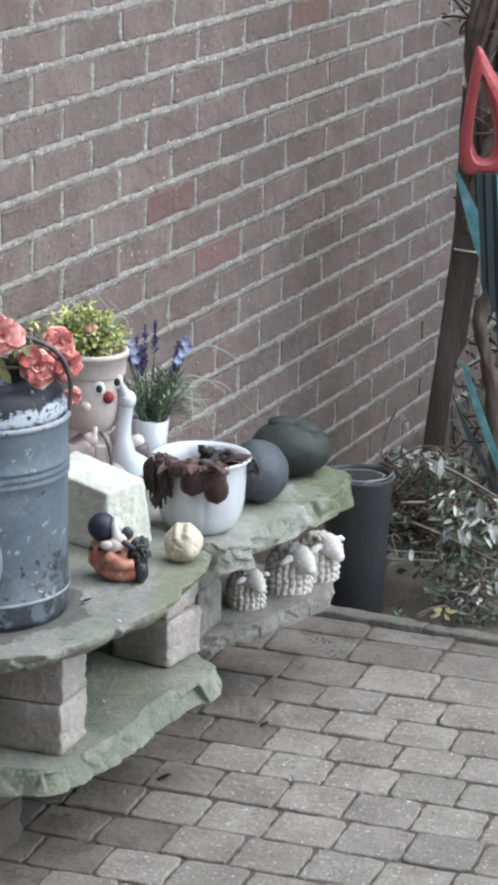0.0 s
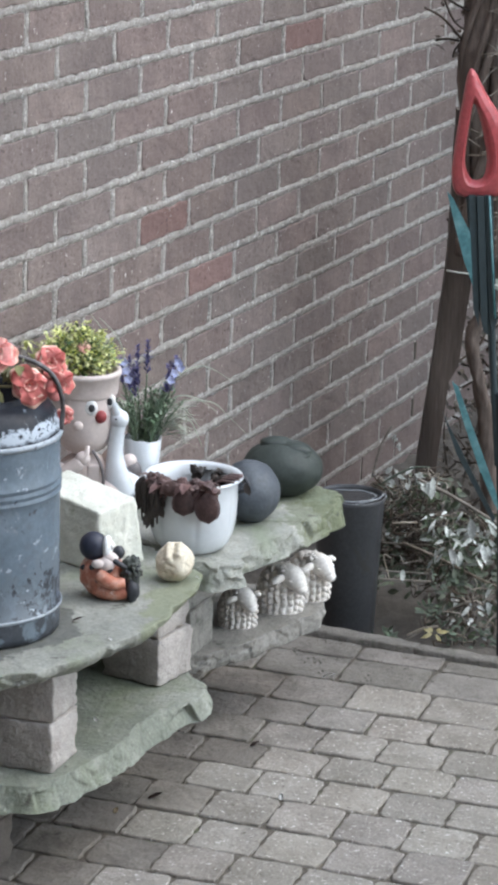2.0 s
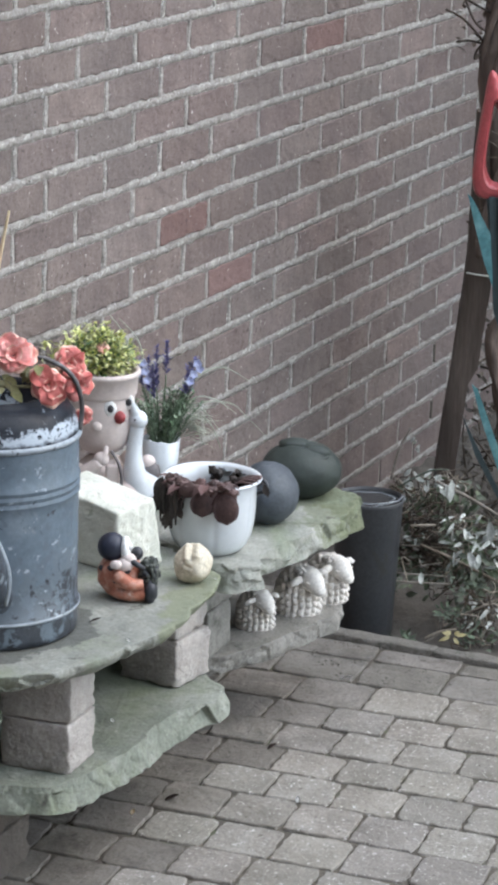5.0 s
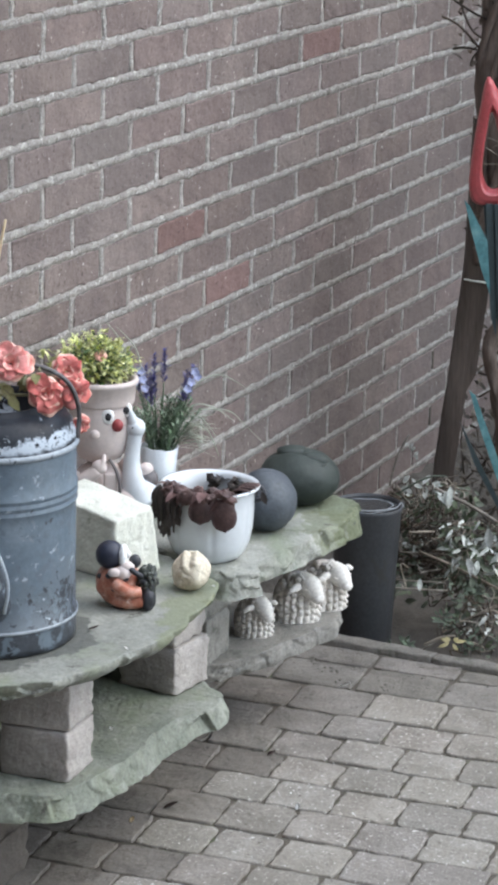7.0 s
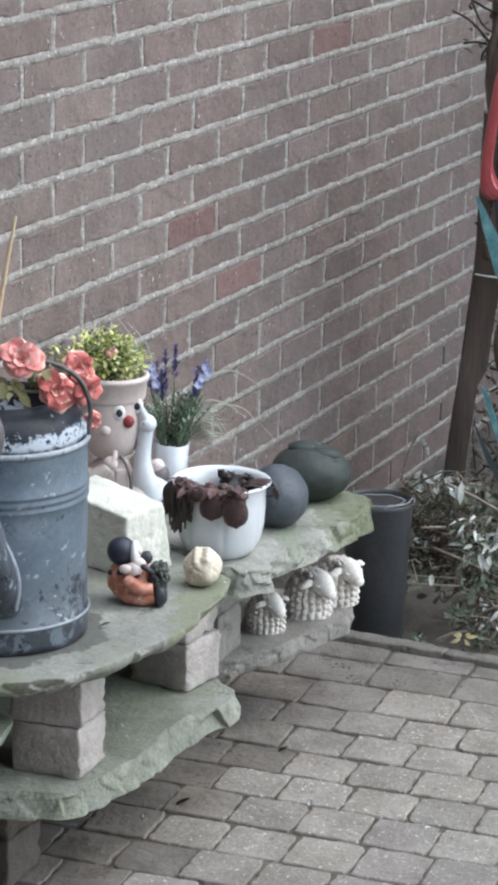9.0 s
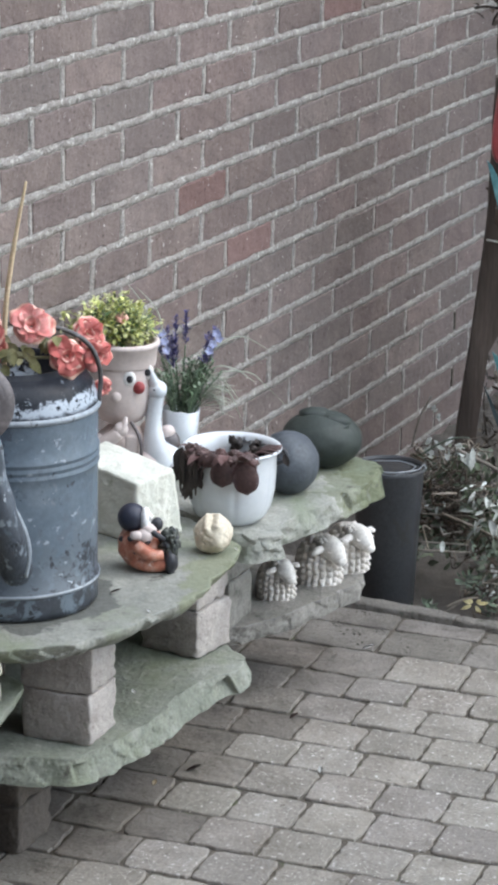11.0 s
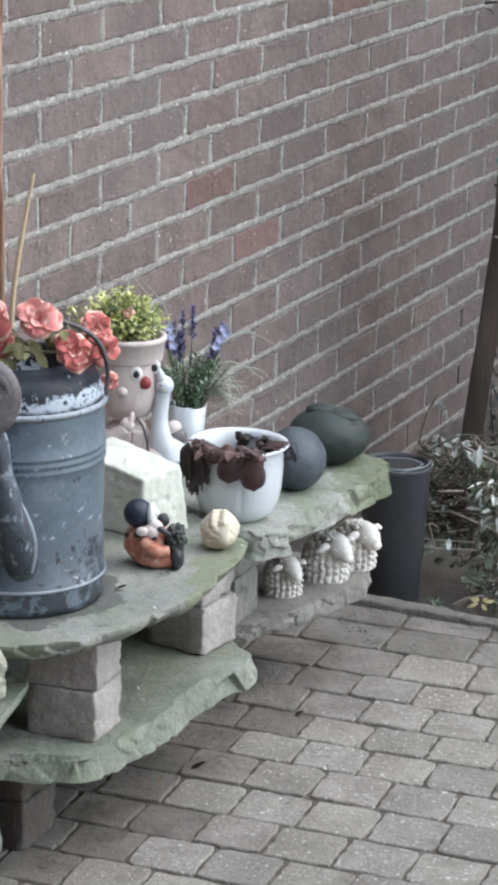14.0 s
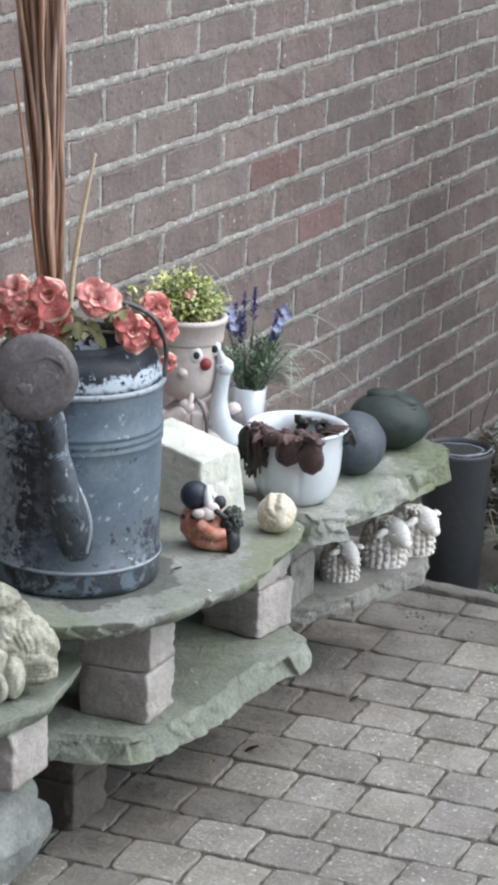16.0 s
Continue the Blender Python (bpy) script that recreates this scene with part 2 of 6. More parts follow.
def bridge(bm, a, b, mi=0):
    n = len(a)
    for i in range(n):
        fc = bm.faces.new((a[i], a[(i + 1) % n], b[(i + 1) % n], b[i]))
        fc.material_index = mi


def lathe(bm, prof, segs=40, mi=0, wob=None, m=None):
    """prof: (radius, z) from the bottom up; radius 0 closes."""
    rings = []
    for r, z in prof:
        if r < 1e-6:
            rings.append([bm.verts.new((0, 0, z))])
        else:
            ring = []
            for i in range(segs):
                a = 2 * math.pi * i / segs
                rr = r * (wob(a, z) if wob else 1)
                ring.append(bm.verts.new((rr * math.cos(a), rr * math.sin(a), z)))
            rings.append(ring)
    new_verts = [v for r in rings for v in r]
    for a, b in zip(rings, rings[1:]):
        if len(a) == 1 and len(b) > 1:
            for i in range(segs):
                bm.faces.new((a[0], b[(i + 1) % segs], b[i])).material_index = mi
        elif len(b) == 1 and len(a) > 1:
            for i in range(segs):
                bm.faces.new((a[i], a[(i + 1) % segs], b[0])).material_index = mi
        elif len(a) > 1:
            bridge(bm, a, b, mi)
    if m is not None:
        for v in new_verts:
            v.co = m @ v.co
    return new_verts


def tube(bm, pts, radii, segs=8, mi=0, flat=1.0, n=None, cap=True):
    """A round bar along pts; radii: one number or one for each point."""
    if n:
        rr = radii if isinstance(radii, (list, tuple)) else [radii] * len(pts)
        rs = [v[0] for v in smooth_open([(r, 0, 0) for r in rr], n)]
        pts, radii = smooth_open(pts, n), rs
    pts = [Vector(p) for p in pts]
    if not isinstance(radii, (list, tuple)):
        radii = [radii] * len(pts)
    up = Vector((0, 0, 1))
    rings = []
    side = None
    for i, p in enumerate(pts):
        d = (pts[min(i + 1, len(pts) - 1)] - pts[max(i - 1, 0)]).normalized()
        if side is None:
            side = d.cross(up if abs(d.z) < 0.9 else Vector((1, 0, 0))).normalized()
        side = (side - d * side.dot(d)).normalized()
        o = d.cross(side)
        rings.append([bm.verts.new(p + (side * math.cos(a) + o * math.sin(a) * flat) * radii[i])
                      for a in (2 * math.pi * k / segs for k in range(segs))])
    for a, b in zip(rings, rings[1:]):
        bridge(bm, a, b, mi)
    if cap:
        bm.faces.new(rings[0][::-1]).material_index = mi
        bm.faces.new(rings[-1]).material_index = mi
    return [v for r in rings for v in r]


def blob(bm, c, r, sub=3, amp=0.0, freq=8.0, mi=0, rot=None, seed=0.0):
    """An ellipsoid with half sizes r, roughened."""
    res = bmesh.ops.create_icosphere(bm, subdivisions=sub, radius=1.0)
    R = rot.to_3x3() if rot is not None else Matrix.Identity(3)
    for v in res["verts"]:
        d = v.co.copy()
        k = 1 + amp * noise.noise(d * freq * 0.3 + Vector((seed, seed * 2, 0)))
        v.co = Vector(c) + R @ Vector((d.x * r[0] * k, d.y * r[1] * k, d.z * r[2] * k))
        for fc in v.link_faces:
            fc.material_index = mi
    return res["verts"]


def box(bm, c, s, bevel=0.004, segs=2, jitter=0.0, mi=0, rz=0.0):
    res = bmesh.ops.create_cube(bm, size=1.0)
    R = Matrix.Rotation(radians(rz), 3, "Z")
    for v in res["verts"]:
        v.co = Vector(c) + R @ (Vector((v.co.x * s[0], v.co.y * s[1], v.co.z * s[2])) + Vector([random.uniform(-jitter, jitter) for _ in range(3)]))
    edges = {e for v in res["verts"] for e in v.link_edges}
    for v in res["verts"]:
        for fc in v.link_faces:
            fc.material_index = mi
    if bevel:
        bmesh.ops.bevel(bm, geom=list(edges), offset=bevel, segments=segs, profile=0.6, affect="EDGES")


def leaf(bm, base, d, up, length, width, bend=0.3, mi=0, rows=3):
    """One pointed leaf with a fold along its middle."""
    d, up = Vector(d).normalized(), Vector(up)
    s = d.cross(up)
    if s.length < 1e-4:
        s = d.cross(Vector((1, 0.3, 0)))
    s.normalize()
    u = s.cross(d).normalized()
    prev = None
    for k in range(rows + 1):
        f = k / rows
        w = width * math.sin(math.pi * min(0.98, 0.06 + 0.94 * f)) ** 0.8 * 0.5 if k < rows else 0.0
        p = Vector(base) + d * length * f - u * bend * length * f * f
        cur = [bm.verts.new(p - s * w + u * w * 0.35), bm.verts.new(p), bm.verts.new(p + s * w + u * w * 0.35)] if k < rows else [bm.verts.new(p)]
        if prev:
            if len(cur) == 3:
                for a in (0, 1):
                    bm.faces.new((prev[a], prev[a + 1], cur[a + 1], cur[a])).material_index = mi
            else:
                for a in (0, 1):
                    bm.faces.new((prev[a], prev[a + 1], cur[0])).material_index = mi
        prev = cur


def rdir(zlo=-1.0, zhi=1.0):
    a, z = random.uniform(0, 2 * math.pi), random.uniform(zlo, zhi)
    r = math.sqrt(max(0.0, 1 - z * z))
    return Vector((r * math.cos(a), r * math.sin(a), z))


def stone_slab(name, outline, top, thick, material, label, seed, slope=-0.012, rough=1.0, n=560):
    """A split natural stone flag; its broken edge is a row of sharp flaked facets. slope > 0: the edge leans out to the foot, < 0: undercut."""
    rnd = random.Random(seed)
    bm = bmesh.new()
    ring = smooth_closed([(x, y, 0) for x, y in outline], n)
    area = sum(a.x * b.y - b.x * a.y for a, b in zip(ring, ring[1:] + ring[:1]))
    turn = 1 if area > 0 else -1
    cen = sum(ring, Vector()) / n
    sd = Vector((seed * 3.1, seed * 1.7, seed * 0.9))
    arc, outn, total = [], [], 0.0
    for i, p in enumerate(ring):
        t = (ring[(i + 3) % n] - ring[i - 3]).normalized()
        outn.append(Vector((t.y, -t.x, 0)) * turn)
        arc.append(total)
        total += (ring[(i + 1) % n] - p).length
    facets = [(rnd.uniform(0, total), rnd.uniform(-.1, 1.1) * thick, rnd.uniform(0, .007) * rough, rnd.uniform(-.35, .35), rnd.uniform(-.5, .4))
              for _ in range(int(total / .019))]
    facets.sort()

    def carve(i, depth):
        """How far the nearest broken faces cut into the edge."""
        best = []
        for s0, d0, o, a, b in facets:
            ds = (arc[i] - s0 + total / 2) % total - total / 2
            if abs(ds) < .15:
                best.append((ds * ds * .28 + (depth - d0) ** 2, o + a * ds + b * (depth - d0)))
        best.sort()
        (e0, c0), (e1, c1) = best[0], best[1]
        w = .5 * max(0.0, 1 - (math.sqrt(e1) - math.sqrt(e0)) / .003)
        c = c0 * (1 - w) + c1 * w
        q = ring[i] + Vector((0, 0, depth)) + sd
        return min(max(c * rough, -.003), .014) + .0010 * noise.noise(q * 60) + .0006 * noise.noise(q * 160) + .006 * rough * (noise.noise(q * 17) + .2)

    def level(i, p, amp=1.0):
        q = p + sd
        return (noise.noise(q * 9) * .0022 + noise.noise(q * 30) * .0010) * amp

    def mk(f):
        vs = []
        for i, p in enumerate(ring):
            depth = thick * f
            inset = carve(i, depth) + (slope * (1 - f) if slope > 0 else -slope * f * f)
            q = p - outn[i] * inset
            vs.append(bm.verts.new((q.x, q.y, top - depth + level(i, p))))
        return vs

    layers = [mk(f) for f in (.03, .12, .22, .34, .46, .58, .70, .82, .92, 1.0)]
    rim = [bm.verts.new((v.co.x * .9985 + cen.x * .0015, v.co.y * .9985 + cen.y * .0015, top + level(i, ring[i]))) for i, v in enumerate(layers[0])]
    tops = [rim]
    for sc in (.975, .94, .88, .78, .6, .36, .14):
        row = []
        for i, v in enumerate(rim):
            p = Vector((cen.x + (v.co.x - cen.x) * sc, cen.y + (v.co.y - cen.y) * sc, 0))
            row.append(bm.verts.new((p.x, p.y, top + level(i, p) )))
        tops.append(row)
    under = [bm.verts.new((cen.x + (v.co.x - cen.x) * .3, cen.y + (v.co.y - cen.y) * .3, top - thick)) for v in layers[-1]]
    cv = bm.verts.new((cen.x, cen.y, top))
    for i in range(n):
        bm.faces.new((cv, tops[-1][i], tops[-1][(i + 1) % n])).smooth = True
    for a, b in zip(tops, tops[1:]):
        bridge(bm, a, b)
    for f in bm.faces:
        f.smooth = True
    seq = [rim] + layers + [under]
    for a, b in zip(seq, seq[1:]):
        bridge(bm, b, a)
    bm.faces.new(under[::-1])
    bmesh.ops.recalc_face_normals(bm, faces=bm.faces)
    return whole(name, bm, material, label=label, category="stone slab", smooth=None)


# ---- ground, wall, bed ----
GZ = -0.07


def ground_sheet():
    bm = bmesh.new()
    bmesh.ops.create_grid(bm, x_segments=24, y_segments=24, size=400)
    for v in bm.verts:
        v.co.z = GZ - 0.01
    whole("ground", bm, M["soil"], label="dark bare garden earth around the yard", category="ground", kind="structure")


ground_sheet()

# the earth bed behind the kerb
bm = bmesh.new()
bmesh.ops.create_grid(bm, x_segments=60, y_segments=60, size=1.0)
for v in bm.verts:
    v.co = Vector((1.64 + v.co.x * 1.0, -0.75 + v.co.y * 0.75, 0))
    v.co.z = -0.045 + 0.02 * noise.noise(v.co * 9) + 0.012 * noise.noise(v.co * 28)
whole("soil_bed", bm, M["soil"], label="dark crumbly soil bed behind the concrete kerb", category="soil", kind="structure")

COURSE, LEN, Z0 = 0.07, 0.22, 1.198   # course height, brick module, middle of the reference course
wall = thing("wall_north", label="old brown-red brick garden wall with pale mortar joints", category="wall", kind="structure")
bm = bmesh.new()
box(bm, (-0.4, 0.1125, 1.2), (7.6, 0.22, 2.9), 0.0)
backing = part("mortar_core", bm, M["mortar"], wall, "pale grey lime mortar", smooth=False)

# mortar pressed flush into the joints, ragged where it smears over the bricks
def ragged(k, a, b, c):
    """Two scales of raggedness along a joint's edge."""
    return 0.0038 * noise.noise(Vector((a * 30, b * 11, k))) + 0.0022 * noise.noise(Vector((a * 95, b * 17, k + 3.5))) + c


bm = bmesh.new()
for r in range(-12, 20):
    z = Z0 - COURSE * (r + 0.5)
    prev = None
    x = -4.15
    while x < 3.05:
        lo, hi = ragged(1, x, z, -0.0078), ragged(9, x, z, 0.0072)
        o = 0.0022 * noise.noise(Vector((x * 7, z * 7, 5)))
        y = 0.0003 + 0.0008 * noise.noise(Vector((x * 30, z * 5, 2)))
        y2 = y + 0.0004 * noise.noise(Vector((x * 120, z * 9, 4)))
        cur = [bm.verts.new((x, 0.0035, z + o + lo - 0.0012)), bm.verts.new((x, y2, z + o + lo)), bm.verts.new((x, y, z + o + (lo + hi) / 2)),
               bm.verts.new((x, y2, z + o + hi)), bm.verts.new((x, 0.0035, z + o + hi + 0.0012))]
        if prev:
            for k in range(4):
                bm.faces.new((prev[k], cur[k], cur[k + 1], prev[k + 1]))
        prev = cur
        x += 0.0045 if x > -0.6 else 0.05
part("bed_joint", bm, M["mortar"], wall, "pale flush bed joints", kind="stuff")


def joint_x(r, n):
    """Where the upright joint before brick n of course r stands."""
    return (n + (0.5 if r % 2 else 0.0)) * LEN + 0.0055 * noise.noise(Vector((n * 3.7, r * 2.3, 0)))


bm = bmesh.new()
for r in range(-3, 17):
    for n in range(-3, 13):
        x, z = joint_x(r, n), Z0 - COURSE * r
        lean = random.Random(r * 50 + n).uniform(-0.0025, 0.0025)
        wide = random.Random(r * 70 + n).uniform(0.0060, 0.0084)
        prev = None
        for k in range(13):
            h = -0.0285 + 0.057 * k / 12
            lo, hi = ragged(21, h + r, x, -wide), ragged(29, h + r, x, wide)
            y = 0.0002 + 0.001 * noise.noise(Vector((x * 30, (z + h) * 40, 2)))
            o = x + lean * h / 0.03
            cur = [bm.verts.new((o + lo - 0.0006, 0.0045, z + h)), bm.verts.new((o + lo, y, z + h)), bm.verts.new((o + hi, y, z + h)), bm.verts.new((o + hi + 0.0006, 0.0045, z + h))]
            if prev:
                for j in range(3):
                    bm.faces.new((prev[j], cur[j], cur[j + 1], prev[j + 1]))
            prev = cur
bmesh.ops.recalc_face_normals(bm, faces=bm.faces)
part("head_joint", bm, M["mortar"], wall, "pale flush upright joints", kind="stuff")

# the kerb along the bed
kerb = thing("kerb", label="narrow grey concrete kerb between paving and bed", category="kerb", kind="structure")
y = -0.02
while y > -2.4:
    bm = bmesh.new()
    ln = 0.5
    box(bm, (0.609, y - ln / 2, -0.037), (0.038, ln - 0.002, 0.09), 0.005, 2, 0.003)
    bmesh.ops.subdivide_edges(bm, edges=[e for e in bm.edges if e.calc_length() > 0.1], cuts=24)
    for v in bm.verts:
        v.co += Vector((noise.noise(v.co * 30), 0, noise.noise(v.co * 30 + Vector((7, 0, 0))))) * 0.004
    part("kerb_stone", bm, M["kerb"], kerb)
    y -= ln

# paving bed under the stones
bm = bmesh.new()
box(bm, (-1.9, -2.0, -0.0475), (4.98, 4.0, 0.085), 0.0)
whole("paving_bed", bm, M["joint"], label="dark sand between the paving stones", category="paving", kind="structure", smooth=False)

# unseen house behind the viewpoint, added and raised to block sky light
bm = bmesh.new()
box(bm, (-7.2, -2.5, 2.9), (6.0, 14.0, 6.0), 0.02)
whole("house_wall", bm, M["brick_grey"], label="unseen house mass added to block sky light", category="house", kind="structure", smooth=False)


# ---- the stone benches along the wall ----
TOP_A, TOP_B, LOW, LEDGE, SIDE = 0.385, 0.378, 0.195, 0.17, 0.30
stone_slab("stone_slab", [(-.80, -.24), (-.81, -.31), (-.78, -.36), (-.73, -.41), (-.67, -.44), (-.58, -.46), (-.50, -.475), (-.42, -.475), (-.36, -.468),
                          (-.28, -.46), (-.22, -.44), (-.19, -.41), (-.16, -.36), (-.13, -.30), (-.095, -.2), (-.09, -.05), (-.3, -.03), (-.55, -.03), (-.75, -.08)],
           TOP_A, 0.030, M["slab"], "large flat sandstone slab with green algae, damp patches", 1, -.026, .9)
stone_slab("stone_slab", [(-.175, -.425), (-.15, -.46), (-.115, -.472), (-.075, -.45), (.05, -.47), (.17, -.488), (.26, -.492), (.32, -.475), (.352, -.43),
                          (.345, -.37), (.30, -.25), (.27, -.1), (.18, -.03), (.0, -.03), (-.075, -.06), (-.075, -.2), (-.105, -.29), (-.14, -.365)],
           TOP_B, 0.040, M["slab_pale"], "rough sandstone slab with mossy green end", 2, .008, .9)
stone_slab("stone_slab", [(-.80, -.22), (-.77, -.29), (-.74, -.35), (-.70, -.41), (-.61, -.44), (-.49, -.45), (-.38, -.445), (-.31, -.46), (-.25, -.477),
                          (-.195, -.455), (-.15, -.39), (-.138, -.3), (-.19, -.12), (-.5, -.06), (-.75, -.1)],
           LOW, 0.038, M["slab_green"], "green mossy lower sandstone slab with a chipped edge", 3, .016, .7)
stone_slab("stone_slab", [(-.06, -.33), (.02, -.385), (.12, -.42), (.22, -.445), (.285, -.456), (.335, -.425), (.355, -.34), (.33, -.15), (.2, -.07),
                          (-.0, -.08), (-.11, -.2)],
           LEDGE, 0.034, M["slab_grey"], "thin grey sandstone ledge slab", 4, -.008, .6)
stone_slab("stone_slab", [(-1.15, -.28), (-1.03, -.325), (-.95, -.345), (-.89, -.352), (-.82, -.35), (-.74, -.33), (-.695, -.30), (-.685, -.26), (-.72, -.2),
                          (-.85, -.12), (-1.1, -.1)],
           SIDE, 0.030, M["slab_green"], "green-grey sandstone slab holding a stone animal", 5, -.016, .6)


def support_block(x0, y0, z0, h, material, label, sx=0.105, sy=0.108, rz=0.0):
    bm = bmesh.new()
    box(bm, (0, 0, h / 2), (sx, sy, h - 0.001), 0.003, 2, 0.002)
    bmesh.ops.subdivide_edges(bm, edges=[e for e in bm.edges if e.calc_length() > 0.05], cuts=11, use_grid_fill=True)
    half = (sx / 2, sy / 2, h / 2)
    for v in bm.verts:
        q = v.co + Vector((x0 * 7, y0 * 5, z0 * 9))
        rel = v.co - Vector((0, 0, h / 2))
        near_edge = [a for a in range(3) if abs(rel[a]) > half[a] - .006]
        if len(near_edge) >= 2:   # chipped arrises
            chip = max(0.0, noise.noise(q * 75) + .05) * .006
            for a in near_edge:
                if a != 2 or abs(rel.z) < half[2] - .0005 or chip > .003:
                    v.co[a] -= math.copysign(chip * (.5 if a == 2 else 1), rel[a])
        v.co += Vector((noise.noise(q * 40), noise.noise(q * 40 + Vector((9, 0, 0))), 0)) * 0.0013
    whole("support_block", bm, material, (x0 + sx / 2, y0 + sy / 2, z0), rz, label, "block", "blocks under the slabs")


PALE = "pale weathered concrete paving block under the slab"
DARK = "dark brown block standing on the paving"
H1 = (TOP_A - 0.031 - LOW) / 2
for k in range(2):
    support_block(-.6575 + .003 * k, -.3955 + 0.002 * k, LOW + H1 * k, H1, M["block"], PALE, .097, .113, (4.0, 6.5)[k])
    support_block(-.255, -.392 + 0.004 * k, LOW + H1 * k, H1, M["block"], PALE, .103, .108, (-8.0, -5.0)[k])
    support_block(-.665, -.285 + 0.004 * k, (LOW - 0.039) / 2 * k, (LOW - 0.039) / 2, M["block_dark"], DARK, rz=(0, 2)[k])
    support_block(-.255, -.285, (LOW - 0.039) / 2 * k, (LOW - 0.039) / 2, M["block_dark"], DARK, rz=(-6, -8)[k])
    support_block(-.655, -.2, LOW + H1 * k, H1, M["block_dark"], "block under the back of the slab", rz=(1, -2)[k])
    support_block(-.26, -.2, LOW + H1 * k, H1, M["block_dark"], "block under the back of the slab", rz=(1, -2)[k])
    support_block(-.06, -.345, LEDGE + (TOP_B - 0.042 - LEDGE) / 2 * k, (TOP_B - 0.042 - LEDGE) / 2, M["slab_grey"], "grey stone block on the ledge slab", rz=(2, -2)[k])
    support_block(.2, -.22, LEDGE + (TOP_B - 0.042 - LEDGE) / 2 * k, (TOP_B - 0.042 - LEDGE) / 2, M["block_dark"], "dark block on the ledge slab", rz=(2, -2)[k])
    support_block(.0, -.19, (LEDGE - 0.035) / 2 * k, (LEDGE - 0.035) / 2, M["block_dark"], DARK, rz=(1, -2)[k])
    support_block(.2, -.19, (LEDGE - 0.035) / 2 * k, (LEDGE - 0.035) / 2, M["block_dark"], DARK, rz=(1, -2)[k])
support_block(-.935, -.335, SIDE - 0.031 - 0.0865, 0.0865, M["block"], PALE, rz=1.5)

bm = bmesh.new()
blob(bm, (0, 0, 0.09), (0.17, 0.13, 0.098), 6, 0.28, 7, seed=3.3)
cuts = random.Random(6)
planes = []
for k in range(16):   # broken flat faces
    a, zz = cuts.uniform(0, 6.28), cuts.uniform(-.5, .6)
    nn = Vector((math.cos(a), math.sin(a), zz)).normalized()
    planes.append((nn, math.sqrt((nn.x * .17) ** 2 + (nn.y * .13) ** 2 + (nn.z * .098) ** 2) * cuts.uniform(.90, 1.0)))
for v in bm.verts:
    rel = v.co - Vector((0, 0, .09))
    u = Vector((rel.x / .17, rel.y / .13, rel.z / .098))
    rel *= u.length / (abs(u.x) ** 3 + abs(u.y) ** 3 + abs(u.z) ** 3) ** (1 / 3)   # blocky rather than round
    for nn, dd in planes:
        over = rel.dot(nn) - dd
        if over > 0:
            rel -= nn * over * .85
    v.co = rel + Vector((0, 0, .09))
    v.co += v.co.normalized() * (.003 * noise.noise(v.co * 24) + .0015 * noise.noise(v.co * 70))
    v.co.z = min(max(v.co.z, -0.002), 0.1825)
whole("boulder", bm, M["rock"], (-.943, -.199, 0), -20, "rounded grey boulder carrying a slab", "boulder")

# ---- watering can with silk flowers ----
# the dark left side holds missing light in its colour, besides worn enamel
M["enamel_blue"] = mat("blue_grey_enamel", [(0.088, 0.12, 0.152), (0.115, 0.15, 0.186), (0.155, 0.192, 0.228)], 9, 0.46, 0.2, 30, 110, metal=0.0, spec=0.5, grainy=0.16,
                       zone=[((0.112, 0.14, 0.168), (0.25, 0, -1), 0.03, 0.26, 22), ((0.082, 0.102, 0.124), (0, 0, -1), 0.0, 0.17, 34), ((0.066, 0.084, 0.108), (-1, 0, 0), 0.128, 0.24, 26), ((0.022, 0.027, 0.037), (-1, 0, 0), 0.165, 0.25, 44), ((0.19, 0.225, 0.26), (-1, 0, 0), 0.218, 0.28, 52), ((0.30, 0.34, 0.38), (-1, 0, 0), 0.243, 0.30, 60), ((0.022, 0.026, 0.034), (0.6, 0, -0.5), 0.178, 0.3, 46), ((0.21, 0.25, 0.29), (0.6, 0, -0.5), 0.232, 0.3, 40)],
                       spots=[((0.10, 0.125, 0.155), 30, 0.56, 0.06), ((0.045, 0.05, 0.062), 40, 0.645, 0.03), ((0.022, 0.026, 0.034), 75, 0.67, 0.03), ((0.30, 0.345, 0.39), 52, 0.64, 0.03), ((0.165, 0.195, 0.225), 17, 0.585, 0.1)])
M["enamel_dark"] = mat("black_worn_enamel", [(0.014, 0.016, 0.021), (0.024, 0.027, 0.034)], 12, 0.34, 0.25, 40, 120, spec=0.16,
                       zone=[((0.40, 0.45, 0.51), (0, 0, -1), -0.264, 0.13, 22), ((0.016, 0.018, 0.024), (0, 0, -1), -0.300, 0.026, 40)],
                       spots=[((0.016, 0.018, 0.024), 44, 0.575, 0.03), ((0.30, 0.34, 0.39), 60, 0.66)])
M["enamel_base"] = mat("dark_chipped_base", [(0.03, 0.035, 0.044), (0.06, 0.068, 0.082)], 16, 0.4, 0.3, 40, 130, spec=0.5,
                       spots=[((0.12, 0.15, 0.18), 26, 0.53, 0.06), ((0.016, 0.018, 0.022), 44, 0.56, 0.04), ((0.38, 0.42, 0.46), 64, 0.69)])
M["handle_black"] = mat("black_handle_paint", [(0.055, 0.05, 0.052), (0.13, 0.12, 0.12)], 30, 0.35, 0.2, 50, 150, spec=0.5, spots=[((0.2, 0.2, 0.21), 50, 0.64)])
M["enamel_rim"] = mat("worn_rim", [(0.20, 0.235, 0.27), (0.32, 0.355, 0.39)], 22, 0.36, 0.2, 40, 130, spec=0.5, spots=[((0.05, 0.055, 0.065), 34, 0.6, 0.05)])
